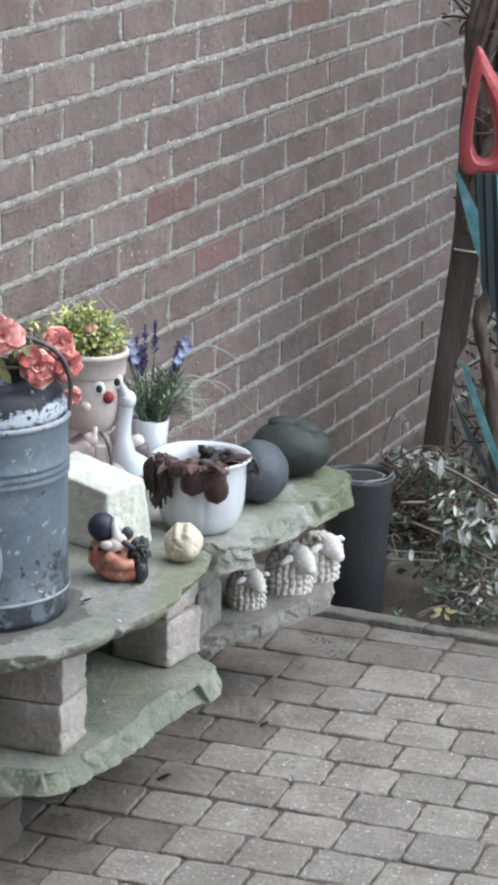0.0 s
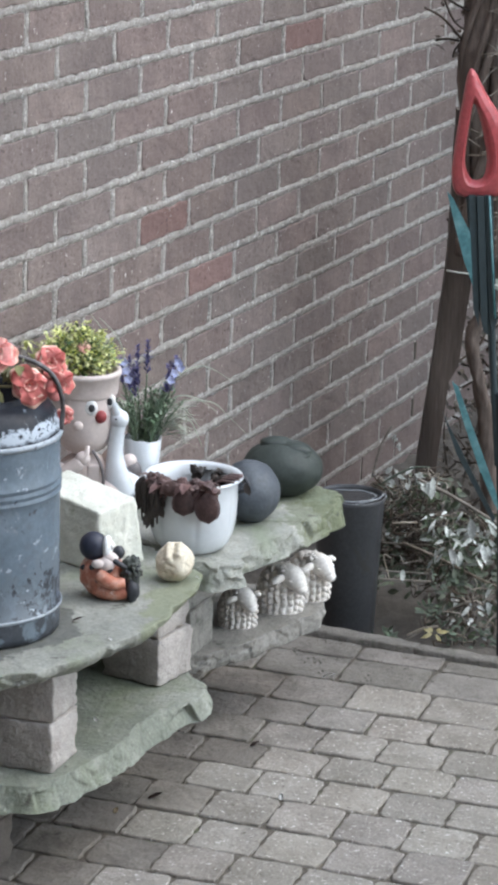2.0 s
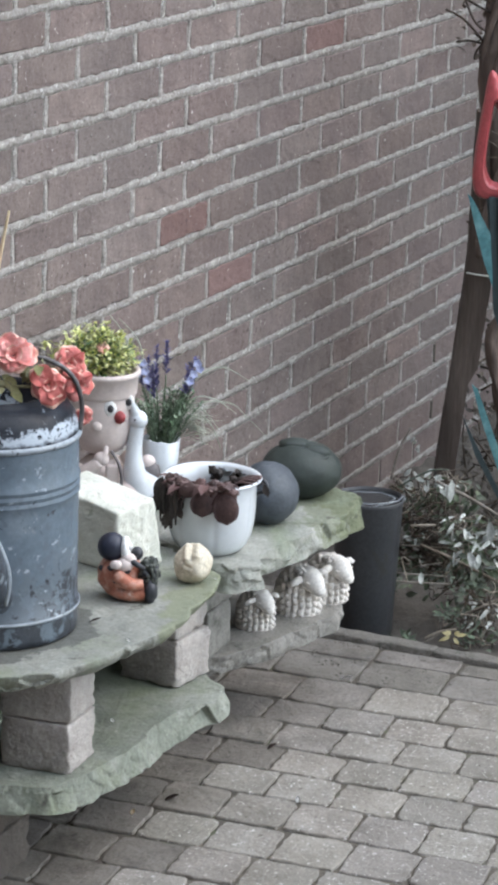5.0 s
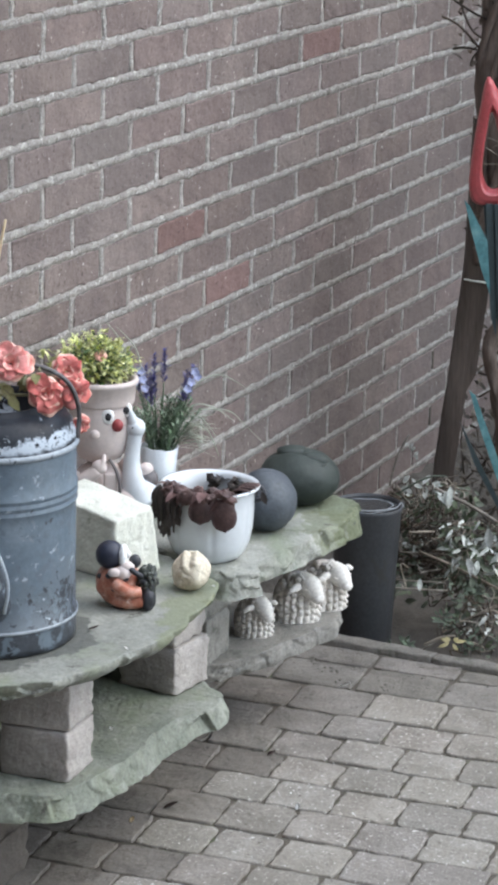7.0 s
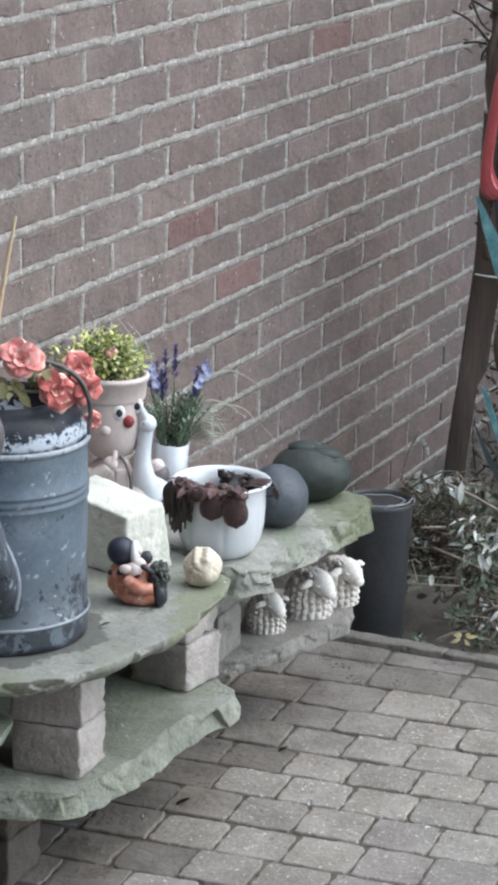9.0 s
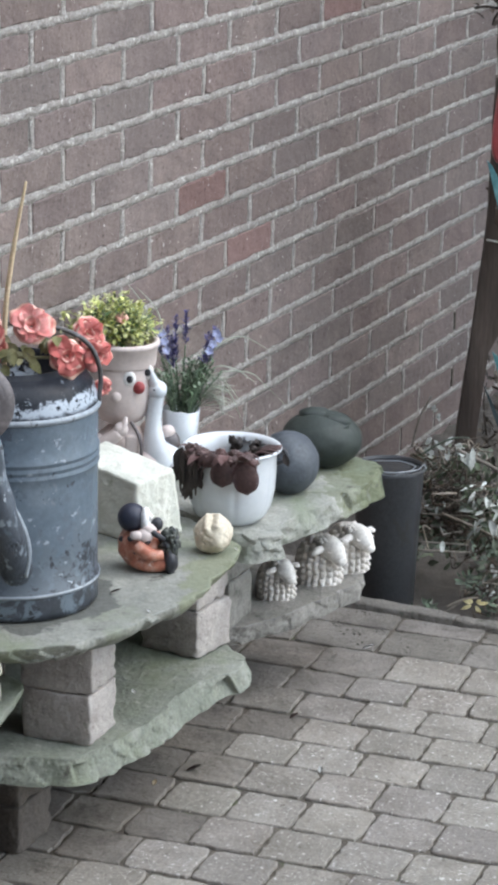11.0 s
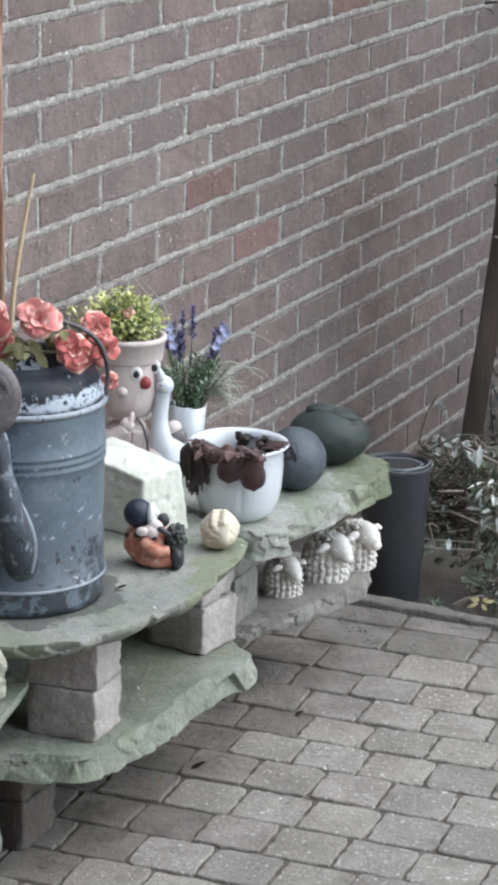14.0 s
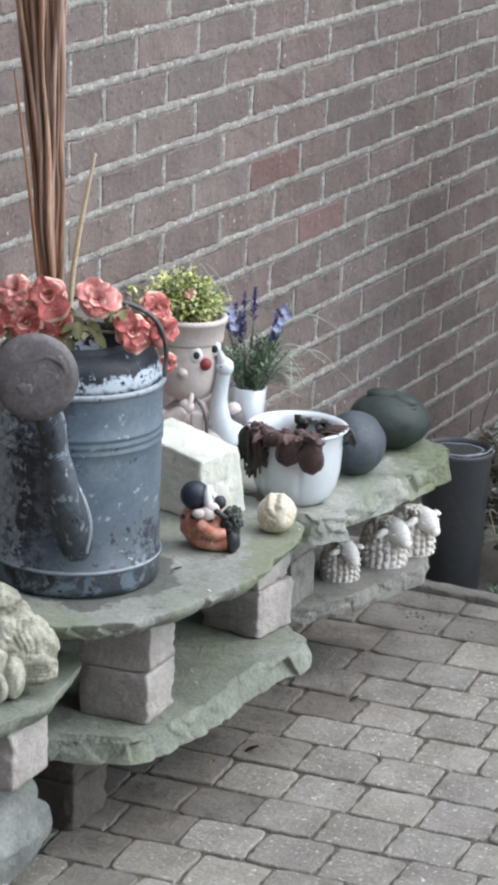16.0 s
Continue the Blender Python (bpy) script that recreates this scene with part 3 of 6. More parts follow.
M["spout_metal"] = mat("dark_flaking_spout", [(0.038, 0.045, 0.056), (0.056, 0.066, 0.082), (0.085, 0.10, 0.122)], 24, 0.5, 0.8, 40, 150, spec=0.4, stretch=(1, 1, 0.6),
                       spots=[((0.072, 0.062, 0.062), 16, 0.60, 0.12), ((0.02, 0.022, 0.028), 36, 0.6, 0.05), ((0.09, 0.115, 0.142), 20, 0.55, 0.08), ((0.21, 0.245, 0.28), 44, 0.575, 0.05), ((0.40, 0.44, 0.48), 70, 0.66, 0.03)])
M["rust_dark"] = mat("dark_rusty_metal", [(0.098, 0.088, 0.091), (0.132, 0.119, 0.122), (0.165, 0.15, 0.153)], 26, 0.5, 0.6, 45, 180, spec=0.45,
                     spots=[((0.06, 0.055, 0.06), 22, 0.6, 0.1), ((0.21, 0.20, 0.205), 34, 0.62, 0.06), ((0.34, 0.34, 0.35), 62, 0.70)])
M["petal"] = mat("coral_silk", [(0.46, 0.115, 0.108), (0.58, 0.20, 0.18)], 40, 0.75, 0.1, 100, 200, island=0.12, spec=0.2)
M["petal_pink"] = mat("pink_coral_silk", [(0.66, 0.215, 0.20), (0.74, 0.36, 0.335)], 40, 0.75, 0.1, 100, 200, island=0.12, spec=0.2)
M["petal_edge"] = mat("pale_petal_edge", [(0.66, 0.33, 0.27), (0.78, 0.56, 0.46)], 40, 0.75, 0.1, 100, 200, island=0.1, spec=0.2)
M["leaf_silk"] = mat("silk_leaf", [(0.12, 0.125, 0.058), (0.27, 0.255, 0.15)], 30, 0.7, 0.1, 100, 200, island=0.2, spec=0.2)
M["reed"] = mat("dried_reed", [(0.19, 0.105, 0.07), (0.32, 0.19, 0.13), (0.46, 0.315, 0.235)], 30, 0.8, 0.4, 90, 220, island=0.22, stretch=(1, 1, 0.12))
M["straw"] = mat("pale_straw", [(0.52, 0.40, 0.25), (0.66, 0.55, 0.38)], 30, 0.8, 0.2, 90, 220)

CAN = (-.585, -.231, TOP_A)
can = thing("watering_can", CAN, FACE, "blue-grey enamelled watering can, chipped, standing on the slab", "watering can")
bm = bmesh.new()
lathe(bm, [(0.0, 0.001), (0.122, 0.001), (0.1265, 0.004), (0.127, 0.012), (0.1262, 0.036)], 64)
part("base_ring", bm, M["enamel_base"], can, "dark chipped base band")
bm = bmesh.new()
prof = [(0.1262, 0.036), (0.1292, 0.0385), (0.1292, 0.0425), (0.1262, 0.045), (0.1258, 0.10), (0.1255, 0.2)]
for zz in (0.218, 0.229, 0.240):
    prof += [(0.1253, zz - 0.0045), (0.1278, zz - 0.001), (0.1278, zz + 0.001), (0.1253, zz + 0.0045)]
prof += [(0.1252, 0.27), (0.125, 0.298)]
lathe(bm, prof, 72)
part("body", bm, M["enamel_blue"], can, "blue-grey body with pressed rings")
bm = bmesh.new()
lathe(bm, [(0.1290, 0.0380), (0.1300, 0.0392), (0.1300, 0.0420), (0.1288, 0.0432)], 72)
part("base_seam", bm, M["enamel_rim"], can, "worn pale seam above the base")
bm = bmesh.new()
lathe(bm, [(0.125, 0.298), (0.1285, 0.2995), (0.13, 0.303), (0.1285, 0.3065), (0.125, 0.3075)], 72)
part("rim", bm, M["enamel_rim"], can, "worn pale rolled seam")
bm = bmesh.new()
lathe(bm, [(0.125, 0.3075), (0.1235, 0.318), (0.119, 0.333), (0.109, 0.347), (0.094, 0.355), (0.086, 0.357), (0.084, 0.363), (0.081, 0.363), (0.080, 0.352), (0.082, 0.31), (0.0, 0.295)], 64)
part("shoulder", bm, M["enamel_dark"], can, "black shoulder with worn pale patches")
bm = bmesh.new()
tube(bm, [(0.126, 0.0, 0.305), (0.128, 0, 0.35), (0.112, 0, 0.39), (0.072, 0, 0.413), (0, 0, 0.42), (-0.072, 0, 0.413), (-0.112, 0, 0.39), (-0.128, 0, 0.35), (-0.126, 0, 0.305)], 0.0037, 8, n=48)
part("carrying_handle", bm, M["handle_black"], can, "dark bent handle over the top")
bm = bmesh.new()
sv = tube(bm, [(.014, -.074, 0.020), (.014, -.094, 0.066), (.009, -.122, 0.112), (-.005, -.149, 0.18), (-.017, -.163, 0.25), (-.029, -.183, 0.32), (-.038, -.198, 0.355)], [0.022, 0.0305, 0.0275, 0.0235, 0.0205, 0.018, 0.0175], 28, n=60)
for v in sv:
    v.co += Vector((noise.noise(v.co * 40), noise.noise(v.co * 40 + Vector((3, 0, 0))), 0)) * .0022
spout = part("spout", bm, M["spout_metal"], can, "dark flaking metal spout")
bm = bmesh.new()
tilt = pose(-.038, -.203, .358, 82, 0, 0)
lathe(bm, [(0.02, -0.012), (0.045, 0.004), (0.058, 0.012), (0.0605, 0.016), (0.0595, 0.021), (0.05, 0.0255), (0.03, 0.029), (0.0, 0.0305)], 48, m=tilt)
rose = part("rose", bm, M["rust_dark"], can, "round brown-grey watering rose")
bm = bmesh.new()
lathe(bm, [(0.017, 0.026), (0.0215, 0.0305), (0.027, 0.026)], 40, wob=lambda a, z: 1 + .12 * math.sin(a * 2 + 1) + .05 * math.sin(5 * a), m=tilt @ pose(.016, .008, 0))
blob(bm, tilt @ Vector((.03, .02, .0215)), (.013, .006, .016), 3, 0.3)
blob(bm, tilt @ Vector((-.012, -.018, .026)), (.016, .005, .012), 3, 0.3)
part("rose_cap", bm, M["rust_dark"], rose, "pressed ring in the rose")
bm = bmesh.new()
tube(bm, [(-.022, -.124, 0.30), (-.006, -.131, 0.265), (-.012, -.133, 0.215), (.018, -.134, 0.17), (.034, -.132, 0.12), (.030, -.130, 0.075)], [0.004, 0.0045, 0.0045, 0.0045, 0.0045, 0.003], 8, n=30)
part("side_strap", bm, M["enamel_rim"], can, "bent strap beside the spout")


def bloom(c, r, material, parent, tilt_dir):
    """A double silk flower with ruffled, pale-edged petals."""
    bm = bmesh.new()
    ax = Vector(tilt_dir).normalized()
    q = ax.to_track_quat("Z", "Y")
    for layer, (count, rad, openness, ln) in enumerate(((5, 0.10, 1.42, 1.12), (5, 0.08, 1.08, 0.86), (3, 0.05, 0.6, 0.55), (2, 0.03, 0.25, 0.38))):
        for k in range(count):
            a = 2 * math.pi * (k + 0.5 * (layer % 2) + random.uniform(-0.2, 0.2)) / count
            out = Vector((math.cos(a), math.sin(a), 0))
            side = Vector((-math.sin(a), math.cos(a), 0))
            L2, W2 = r * ln * random.uniform(0.72, 1.18), r * ln * random.uniform(0.78, 1.15)
            grid = []
            NI, NJ = 8, 9
            ph = random.uniform(0, 6.28)
            for i in range(NI):
                f = i / (NI - 1)
                ang = openness * (0.3 + 0.9 * f)
                base = out * rad * r + (out * math.sin(ang) + Vector((0, 0, 1)) * math.cos(ang)) * L2 * f
                row = []
                for jj in range(NJ):
                    g = jj / (NJ - 1) * 2 - 1
                    w = W2 * (0.22 + 0.8 * math.sin(math.pi * (0.08 + 0.62 * f))) * 0.66
                    tipround = -out * L2 * 0.26 * g * g * f * f
                    cup = Vector((0, 0, 1)) * (0.16 * L2 * g * g)
                    ruf = (Vector((0, 0, 1)) * 0.7 + out * 0.3) * (0.15 * L2 * math.sin(4.6 * g + ph) * f * f)
                    row.append(bm.verts.new(q @ (base + side * g * w + tipround + cup + ruf)))
                grid.append(row)
            for i in range(NI - 1):
                for jj in range(NJ - 1):
                    fc = bm.faces.new((grid[i][jj], grid[i][jj + 1], grid[i + 1][jj + 1], grid[i + 1][jj]))
                    fc.material_index = 1 if i == NI - 2 else 0
    bmesh.ops.translate(bm, vec=Vector(c), verts=bm.verts)
    return part("bloom", bm, [material, M["petal_edge"]], parent)


fl = thing("silk_flower_garland", (CAN[0], CAN[1], TOP_A), FACE, "coral silk begonia garland on top of the watering can", "artificial flowers")
for (x, y, z), r, mm, td in (((-.036, -.07, .437), .028, "petal", (-.1, -1, .35)), ((.033, -.07, .434), .0285, "petal_pink", (.15, -1, .5)),
                             ((-.084, -.06, .440), .023, "petal_pink", (-.3, -1, .5)), ((.083, -.055, .388), .0245, "petal", (.2, -1, .35)),
                             ((-.068, -.07, .398), .025, "petal", (-.2, -1, .1)), ((.106, .035, .398), .021, "petal", (.5, -1, .35)),
                             ((.120, .035, .366), .021, "petal", (.5, -1, .1)), ((.128, .03, .318), .014, "petal", (.6, -1, -.2)),
                             ((-.028, -.045, .395), .023, "petal", (0, -1, .3)), ((-.118, -.05, .40), .028, "petal", (-.6, -1, .3))):
    bloom((x, y, z), r, M[mm], fl, td)
bm = bmesh.new()
for (x, y, z), n in (((.008, -.05, .398), 8), ((.064, -.03, .40), 7), ((-.11, -.03, .38), 7), ((-.01, -.04, .378), 5), ((.02, -.05, .385), 7), ((-.06, -.02, .41), 6), ((.068, -.035, .415), 5)):
    for k in range(n):
        d = rdir(-0.6, 0.6)
        leaf(bm, Vector((x, y, z)) + d * 0.012, d + Vector((0, -0.5, -0.2)), (0, -1, 0.6), random.uniform(.016, .028), random.uniform(.010, .016))
part("leaf_spray", bm, M["leaf_silk"], fl, "faded green silk leaves", kind="stuff")
bm = bmesh.new()
tube(bm, [(-.1, -.04, .375), (-.05, -.055, .385), (0, -.05, .382), (.06, -.055, .385), (.10, -.03, .38)], 0.0025, 6, n=30)
part("stem", bm, M["leaf_silk"], fl)

# dried stems standing in the can
reeds = thing("dried_reed_bundle", CAN, FACE, "bundle of tall brown dried reed stems in the can", "dried reeds")
random.seed(12)
bm = bmesh.new()
for k in range(52):
    b = Vector((random.uniform(-.050, -.020), random.uniform(-.005, .03), .30))
    tp = Vector((-.068 + random.uniform(-.032, .032), random.uniform(-.01, .06), 1.02 + random.uniform(-.1, .12)))
    if k % 3 == 0:
        tp.x = -.068 + random.choice((-.036, -.03, .028, .033))
    pts, rad = [b], [random.uniform(.0026, .0044)]
    for j in range(1, 7):   # kinked at the nodes
        pts.append(b.lerp(tp, j / 7) + Vector((random.uniform(-.0042, .0042), random.uniform(-.004, .004), 0)))
        rad.append(random.uniform(.0022, .0044))
    tube(bm, pts + [tp], rad + [.0018], 6, n=22)
for a, bq, c2 in (((-.045, 0, .33), (-.075, 0, .58), (-.098, 0, .745)), ((-.045, .01, .33), (-.07, .01, .6), (-.100, .01, .86))):
    tube(bm, [a, bq, c2], [.0035, .003, .0015], 6, n=8)
part("reed_stem", bm, M["reed"], reeds, kind="stuff")
bm = bmesh.new()
tube(bm, [(-.012, -.01, .34), (-.010, -.01, .44), (.003, -.01, .54), (.020, -.01, .633)], [.0042, .0042, .0036, .002], 6, n=16)
part("pale_stem", bm, M["straw"], reeds, "single pale straw stem")

# ---- ornaments on the slabs ----
M["ceramic_skin"] = mat("flesh_ceramic", [(0.565, 0.485, 0.458), (0.65, 0.57, 0.542)], 14, 0.55, 0.1, 60, 160, spec=0.4, grainy=0.08, spots=[((0.42, 0.33, 0.29), 22, 0.68)])
M["ceramic_white"] = mat("white_glazed_ceramic", [(0.57, 0.61, 0.65), (0.66, 0.69, 0.725)], 12, 0.28, 0.05, 40, 120, spec=0.5, grainy=0.04)
M["enamel_white"] = mat("white_enamel", [(0.60, 0.64, 0.675), (0.68, 0.71, 0.74)], 10, 0.22, 0.05, 30, 120, spec=0.5, coat=0.3, grainy=0.03, spots=[((0.30, 0.26, 0.23), 40, 0.77)])
M["black"] = mat("black_glaze", [(0.024, 0.025, 0.03), (0.04, 0.042, 0.05)], 15, 0.4, 0.05, 60, 160)
M["navy"] = mat("navy_glaze", [(0.018, 0.021, 0.036), (0.028, 0.031, 0.05)], 12, 0.45, 0.04, 60, 160)
M["toy_fur"] = mat("dark_green_glaze", [(0.03, 0.036, 0.032), (0.06, 0.068, 0.06), (0.12, 0.125, 0.11)], 60, 0.6, 0.3, 90, 200)
M["white_paint"] = mat("white_paint", [(0.74, 0.74, 0.73), (0.8, 0.8, 0.79)], 15, 0.5, 0.05, 60, 160)
M["red_paint"] = mat("red_paint", [(0.23, 0.035, 0.04), (0.29, 0.052, 0.055)], 20, 0.5, 0.05, 60, 160)
M["orange"] = mat("orange_glaze", [(0.34, 0.108, 0.066), (0.44, 0.17, 0.11), (0.58, 0.36, 0.29)], 46, 0.45, 0.3, 60, 160, spots=[((0.10, 0.055, 0.045), 60, 0.64), ((0.70, 0.60, 0.53), 48, 0.62, 0.07)])
M["cream"] = mat("cream_stoneware", [(0.46, 0.405, 0.305), (0.56, 0.505, 0.40), (0.63, 0.58, 0.475)], 24, 0.7, 0.3, 70, 200, spots=[((0.36, 0.29, 0.19), 60, 0.61, 0.08)])
M["duck_blue"] = mat("slate_blue_glaze", [(0.055, 0.064, 0.078), (0.075, 0.086, 0.10)], 10, 0.55, 0.15, 50, 160)
M["duck_green"] = mat("dark_green_stone", [(0.024, 0.032, 0.029), (0.040, 0.050, 0.045)], 14, 0.6, 0.3, 60, 160)
M["wool"] = mat("stone_wool", [(0.50, 0.47, 0.435), (0.64, 0.61, 0.57), (0.75, 0.72, 0.68)], 42, 0.85, 0.4, 90, 220)
M["sheep_face"] = mat("white_sheep_face", [(0.66, 0.64, 0.61), (0.77, 0.75, 0.72)], 20, 0.65, 0.15, 60, 200)
M["garden_stone"] = mat("weathered_cast_stone", [(0.20, 0.196, 0.155), (0.33, 0.325, 0.26), (0.48, 0.47, 0.39)], 34, 0.9, 1.0, 60, 220, bump_dist=0.007, spots=[((0.17, 0.18, 0.13), 24, 0.63)])
M["dead_leaf"] = mat("dead_brown_leaf", [(0.07, 0.047, 0.046), (0.115, 0.073, 0.07), (0.16, 0.105, 0.098)], 30, 0.5, 0.3, 90, 220, island=0.25)
M["dead_black"] = mat("rotten_black_leaf", [(0.02, 0.016, 0.015), (0.045, 0.036, 0.032)], 30, 0.6, 0.3, 90, 220, island=0.3)
M["yellow_green"] = mat("yellow_green_leaf", [(0.34, 0.39, 0.14), (0.58, 0.60, 0.26), (0.80, 0.79, 0.52)], 60, 0.6, 0.1, 120, 220, island=0.35, spec=0.3)
M["green_leaf"] = mat("green_leaf", [(0.10, 0.16, 0.08), (0.18, 0.25, 0.13)], 40, 0.6, 0.1, 120, 220, island=0.35, spec=0.3)
M["grass_green"] = mat("lavender_leaf", [(0.11, 0.165, 0.105), (0.22, 0.285, 0.20)], 40, 0.65, 0.1, 120, 220, island=0.3)
M["lavender"] = mat("lavender_bloom", [(0.085, 0.08, 0.19), (0.17, 0.16, 0.33)], 60, 0.75, 0.1, 120, 220, island=0.3)
M["lavender_light"] = mat("pale_lavender_bloom", [(0.42, 0.46, 0.74), (0.60, 0.64, 0.86)], 60, 0.75, 0.1, 120, 220, island=0.2)
M["pale_grass"] = mat("pale_grass", [(0.34, 0.37, 0.30), (0.48, 0.50, 0.42)], 40, 0.7, 0.1, 120, 220)

# pale wedge-shaped stone
bm = bmesh.new()
ax = Vector((0.045, 0.15, 0))
lo = [Vector((-.296, -.295, 0)), Vector((-.203, -.330, 0))]
hi = [Vector((-.296, -.292, .1015)), Vector((-.215, -.318, .109))]
v = [bm.verts.new(p) for p in (lo[0], lo[1], hi[1], hi[0], lo[0] + ax, lo[1] + ax, hi[1] + ax * 0.96 + Vector((0, 0, .016)), hi[0] + ax * 0.96 + Vector((0, 0, .016)))]
for f4 in ((0, 1, 2, 3), (5, 4, 7, 6), (1, 5, 6, 2), (4, 0, 3, 7), (3, 2, 6, 7), (4, 5, 1, 0)):
    bm.faces.new([v[i] for i in f4])
bmesh.ops.recalc_face_normals(bm, faces=bm.faces)
bmesh.ops.subdivide_edges(bm, edges=bm.edges[:], cuts=26, use_grid_fill=True)
for _ in range(2):   # worn arrises
    bmesh.ops.smooth_vert(bm, verts=bm.verts, factor=0.5, use_axis_x=True, use_axis_y=True, use_axis_z=True)
for vv in bm.verts:
    q = vv.co.copy()
    vv.co += Vector((noise.noise(q * 60), noise.noise(q * 60 + Vector((5, 0, 0))), 0.5 * noise.noise(q * 40))) * 0.0018
    vv.co -= vv.normal * .004 * max(0.0, noise.noise(q * 95) - .3)
    vv.co.z = max(vv.co.z, 0.0)
whole("stone_block", bm, M["lime"], (0, 0, TOP_A + 0.001), 0, "pale lichen-stained limestone wedge standing on the slab", "stone block")

# flower pot on a sitting figure
FP = (-.0015, -.115, TOP_B)
fp = thing("figure_planter", FP, FACE, "flesh-coloured ceramic flower pot with painted face", "planter")
bm = bmesh.new()
lathe(bm, [(0.0, .110), (.02, .111), (.036, .119), (.0465, .137), (.0515, .16), (.0535, .185), (.0535, .214)], 48)
pot_b = part("pot", bm, M["ceramic_skin"], fp)
bm = bmesh.new()
lathe(bm, [(.0530, .213), (.0565, .2155), (.0575, .219), (.0600, .248), (.0632, .2495), (.0638, .254), (.0626, .2575), (.0594, .2585), (.0525, .2555), (.051, .24), (0, .238)], 48)
part("rim", bm, M["ceramic_skin"], fp)
for x, z, r in ((.0145, .202, .0118), (.0435, .209, .0118)):
    yy = -math.sqrt(max(0.0, .0535 ** 2 - x * x))
    bm = bmesh.new()
    blob(bm, (x, yy, z), (r * .95, r * .35, r * 1.15), 3)
    eye = part("eye", bm, M["white_paint"], fp, "painted white eye")
    bm = bmesh.new()
    blob(bm, (x + .001, yy - .0028, z), (r * .5, r * .25, r * .62), 2)
    part("pupil", bm, M["black"], eye)
bm = bmesh.new()
blob(bm, (.0305, -.0440, .185), (.0105, .009, .0112), 3)
part("nose", bm, M["red_paint"], fp, "round dark red nose")
bm = bmesh.new()
blob(bm, (-.007, -.0515, .170), (.0088, .007, .0088), 3)
part("cheek", bm, M["ceramic_skin"], fp)
bm = bmesh.new()
blob(bm, (0, 0, .052), (.055, .042, .058), 4, 0.1)
blob(bm, (-.045, -.025, .05), (.03, .03, .05), 3)
blob(bm, (.045, -.03, .035), (.03, .03, .036), 3)
part("torso", bm, M["ceramic_skin"], fp)
bm = bmesh.new()
tube(bm, [(-.066, -.01, .10), (-.052, -.04, .078), (-.028, -.058, .088), (.0, -.062, .112)], [.017, .017, .0145, .0105], 12, n=16)
blob(bm, (.002, -.062, .116), (.013, .010, .013), 3)
tube(bm, [(.004, -.066, .118), (.009, -.064, .128), (.010, -.060, .138)], [.006, .005, .0035], 8, n=8)
part("arm", bm, M["ceramic_skin"], fp)
bm = bmesh.new()
tube(bm, [(.018, -.045, .125), (.031, -.058, .108), (.037, -.062, .08), (.034, -.058, .03)], [.0028, .0028, .0028, .0028], 8, n=14)
part("strap", bm, M["rust_dark"], fp, "brown strap")
bm = bmesh.new()
box(bm, (.021, -.0545, .076), (.024, .012, .058), 0.004, 2)
part("bib", bm, M["ceramic_skin"], fp, "raised bib on the chest")
bm = bmesh.new()
blob(bm, (.046, .012, .092), (.017, .018, .022), 3)
blob(bm, (.078, .015, .092), (.013, .014, .012), 3)
part("knee", bm, M["ceramic_skin"], fp)
bm = bmesh.new()
blob(bm, (.084, .014, .074), (.016, .015, .02), 3)
part("shoe", bm, M["rust_dark"], fp, "grey-brown shoe")

random.seed(21)
bm = bmesh.new()
bm2 = bmesh.new()
for k in range(3400):
    d = rdir(-0.2, 1.0)
    rr = random.random() ** 0.3 * (1 + 0.42 * noise.noise(d * 5))
    p = Vector((-.010 + d.x * .066 * rr, d.y * .060 * rr, .262 + max(-.008, d.z * .064 * rr)))
    if p.z < .272 and Vector((p.x, p.y)).length > .042 + (p.z - .25) * .6:
        continue
    if noise.noise(p * 70) < -0.16:
        continue
    leaf(bm if random.random() < 0.45 + 0.42 * rr else bm2, p, d + rdir() * 0.9, (0, 0, 1), random.uniform(.0065, .0115), random.uniform(.005, .008), 0.2, rows=2)
for k in range(40):
    a = random.uniform(0, 6.28)
    tp = Vector((math.cos(a) * .06 * random.random(), math.sin(a) * .05 * random.random(), .252 + random.uniform(.03, .07)))
    tube(bm2, [(0, 0, .24), tp * 0.5 + Vector((0, 0, .13)), tp], .0009, 4)
pl = thing("potted_shrub", FP, FACE, "small yellow-green variegated shrub growing in the pot", "plant")
part("bright_foliage", bm, M["yellow_green"], pl, "yellow-green leaves", kind="stuff")
part("dark_foliage", bm2, M["green_leaf"], pl, "green leaves", kind="stuff")
bloom((.0, -.035, .302), .009, M["petal_edge"], pl, (0, -1, .8))
for dx, dz in ((-.085, .262), (-.075, .28), (-.09, .29)):
    bm = bmesh.new()
    for k in range(9):
        leaf(bm, (dx + random.uniform(-.01, .01), random.uniform(-.01, .01), dz + random.uniform(-.01, .01)), rdir(), (0, 0, 1), .014, .009, rows=2)
    part("sprig", bm, M["yellow_green"], pl)

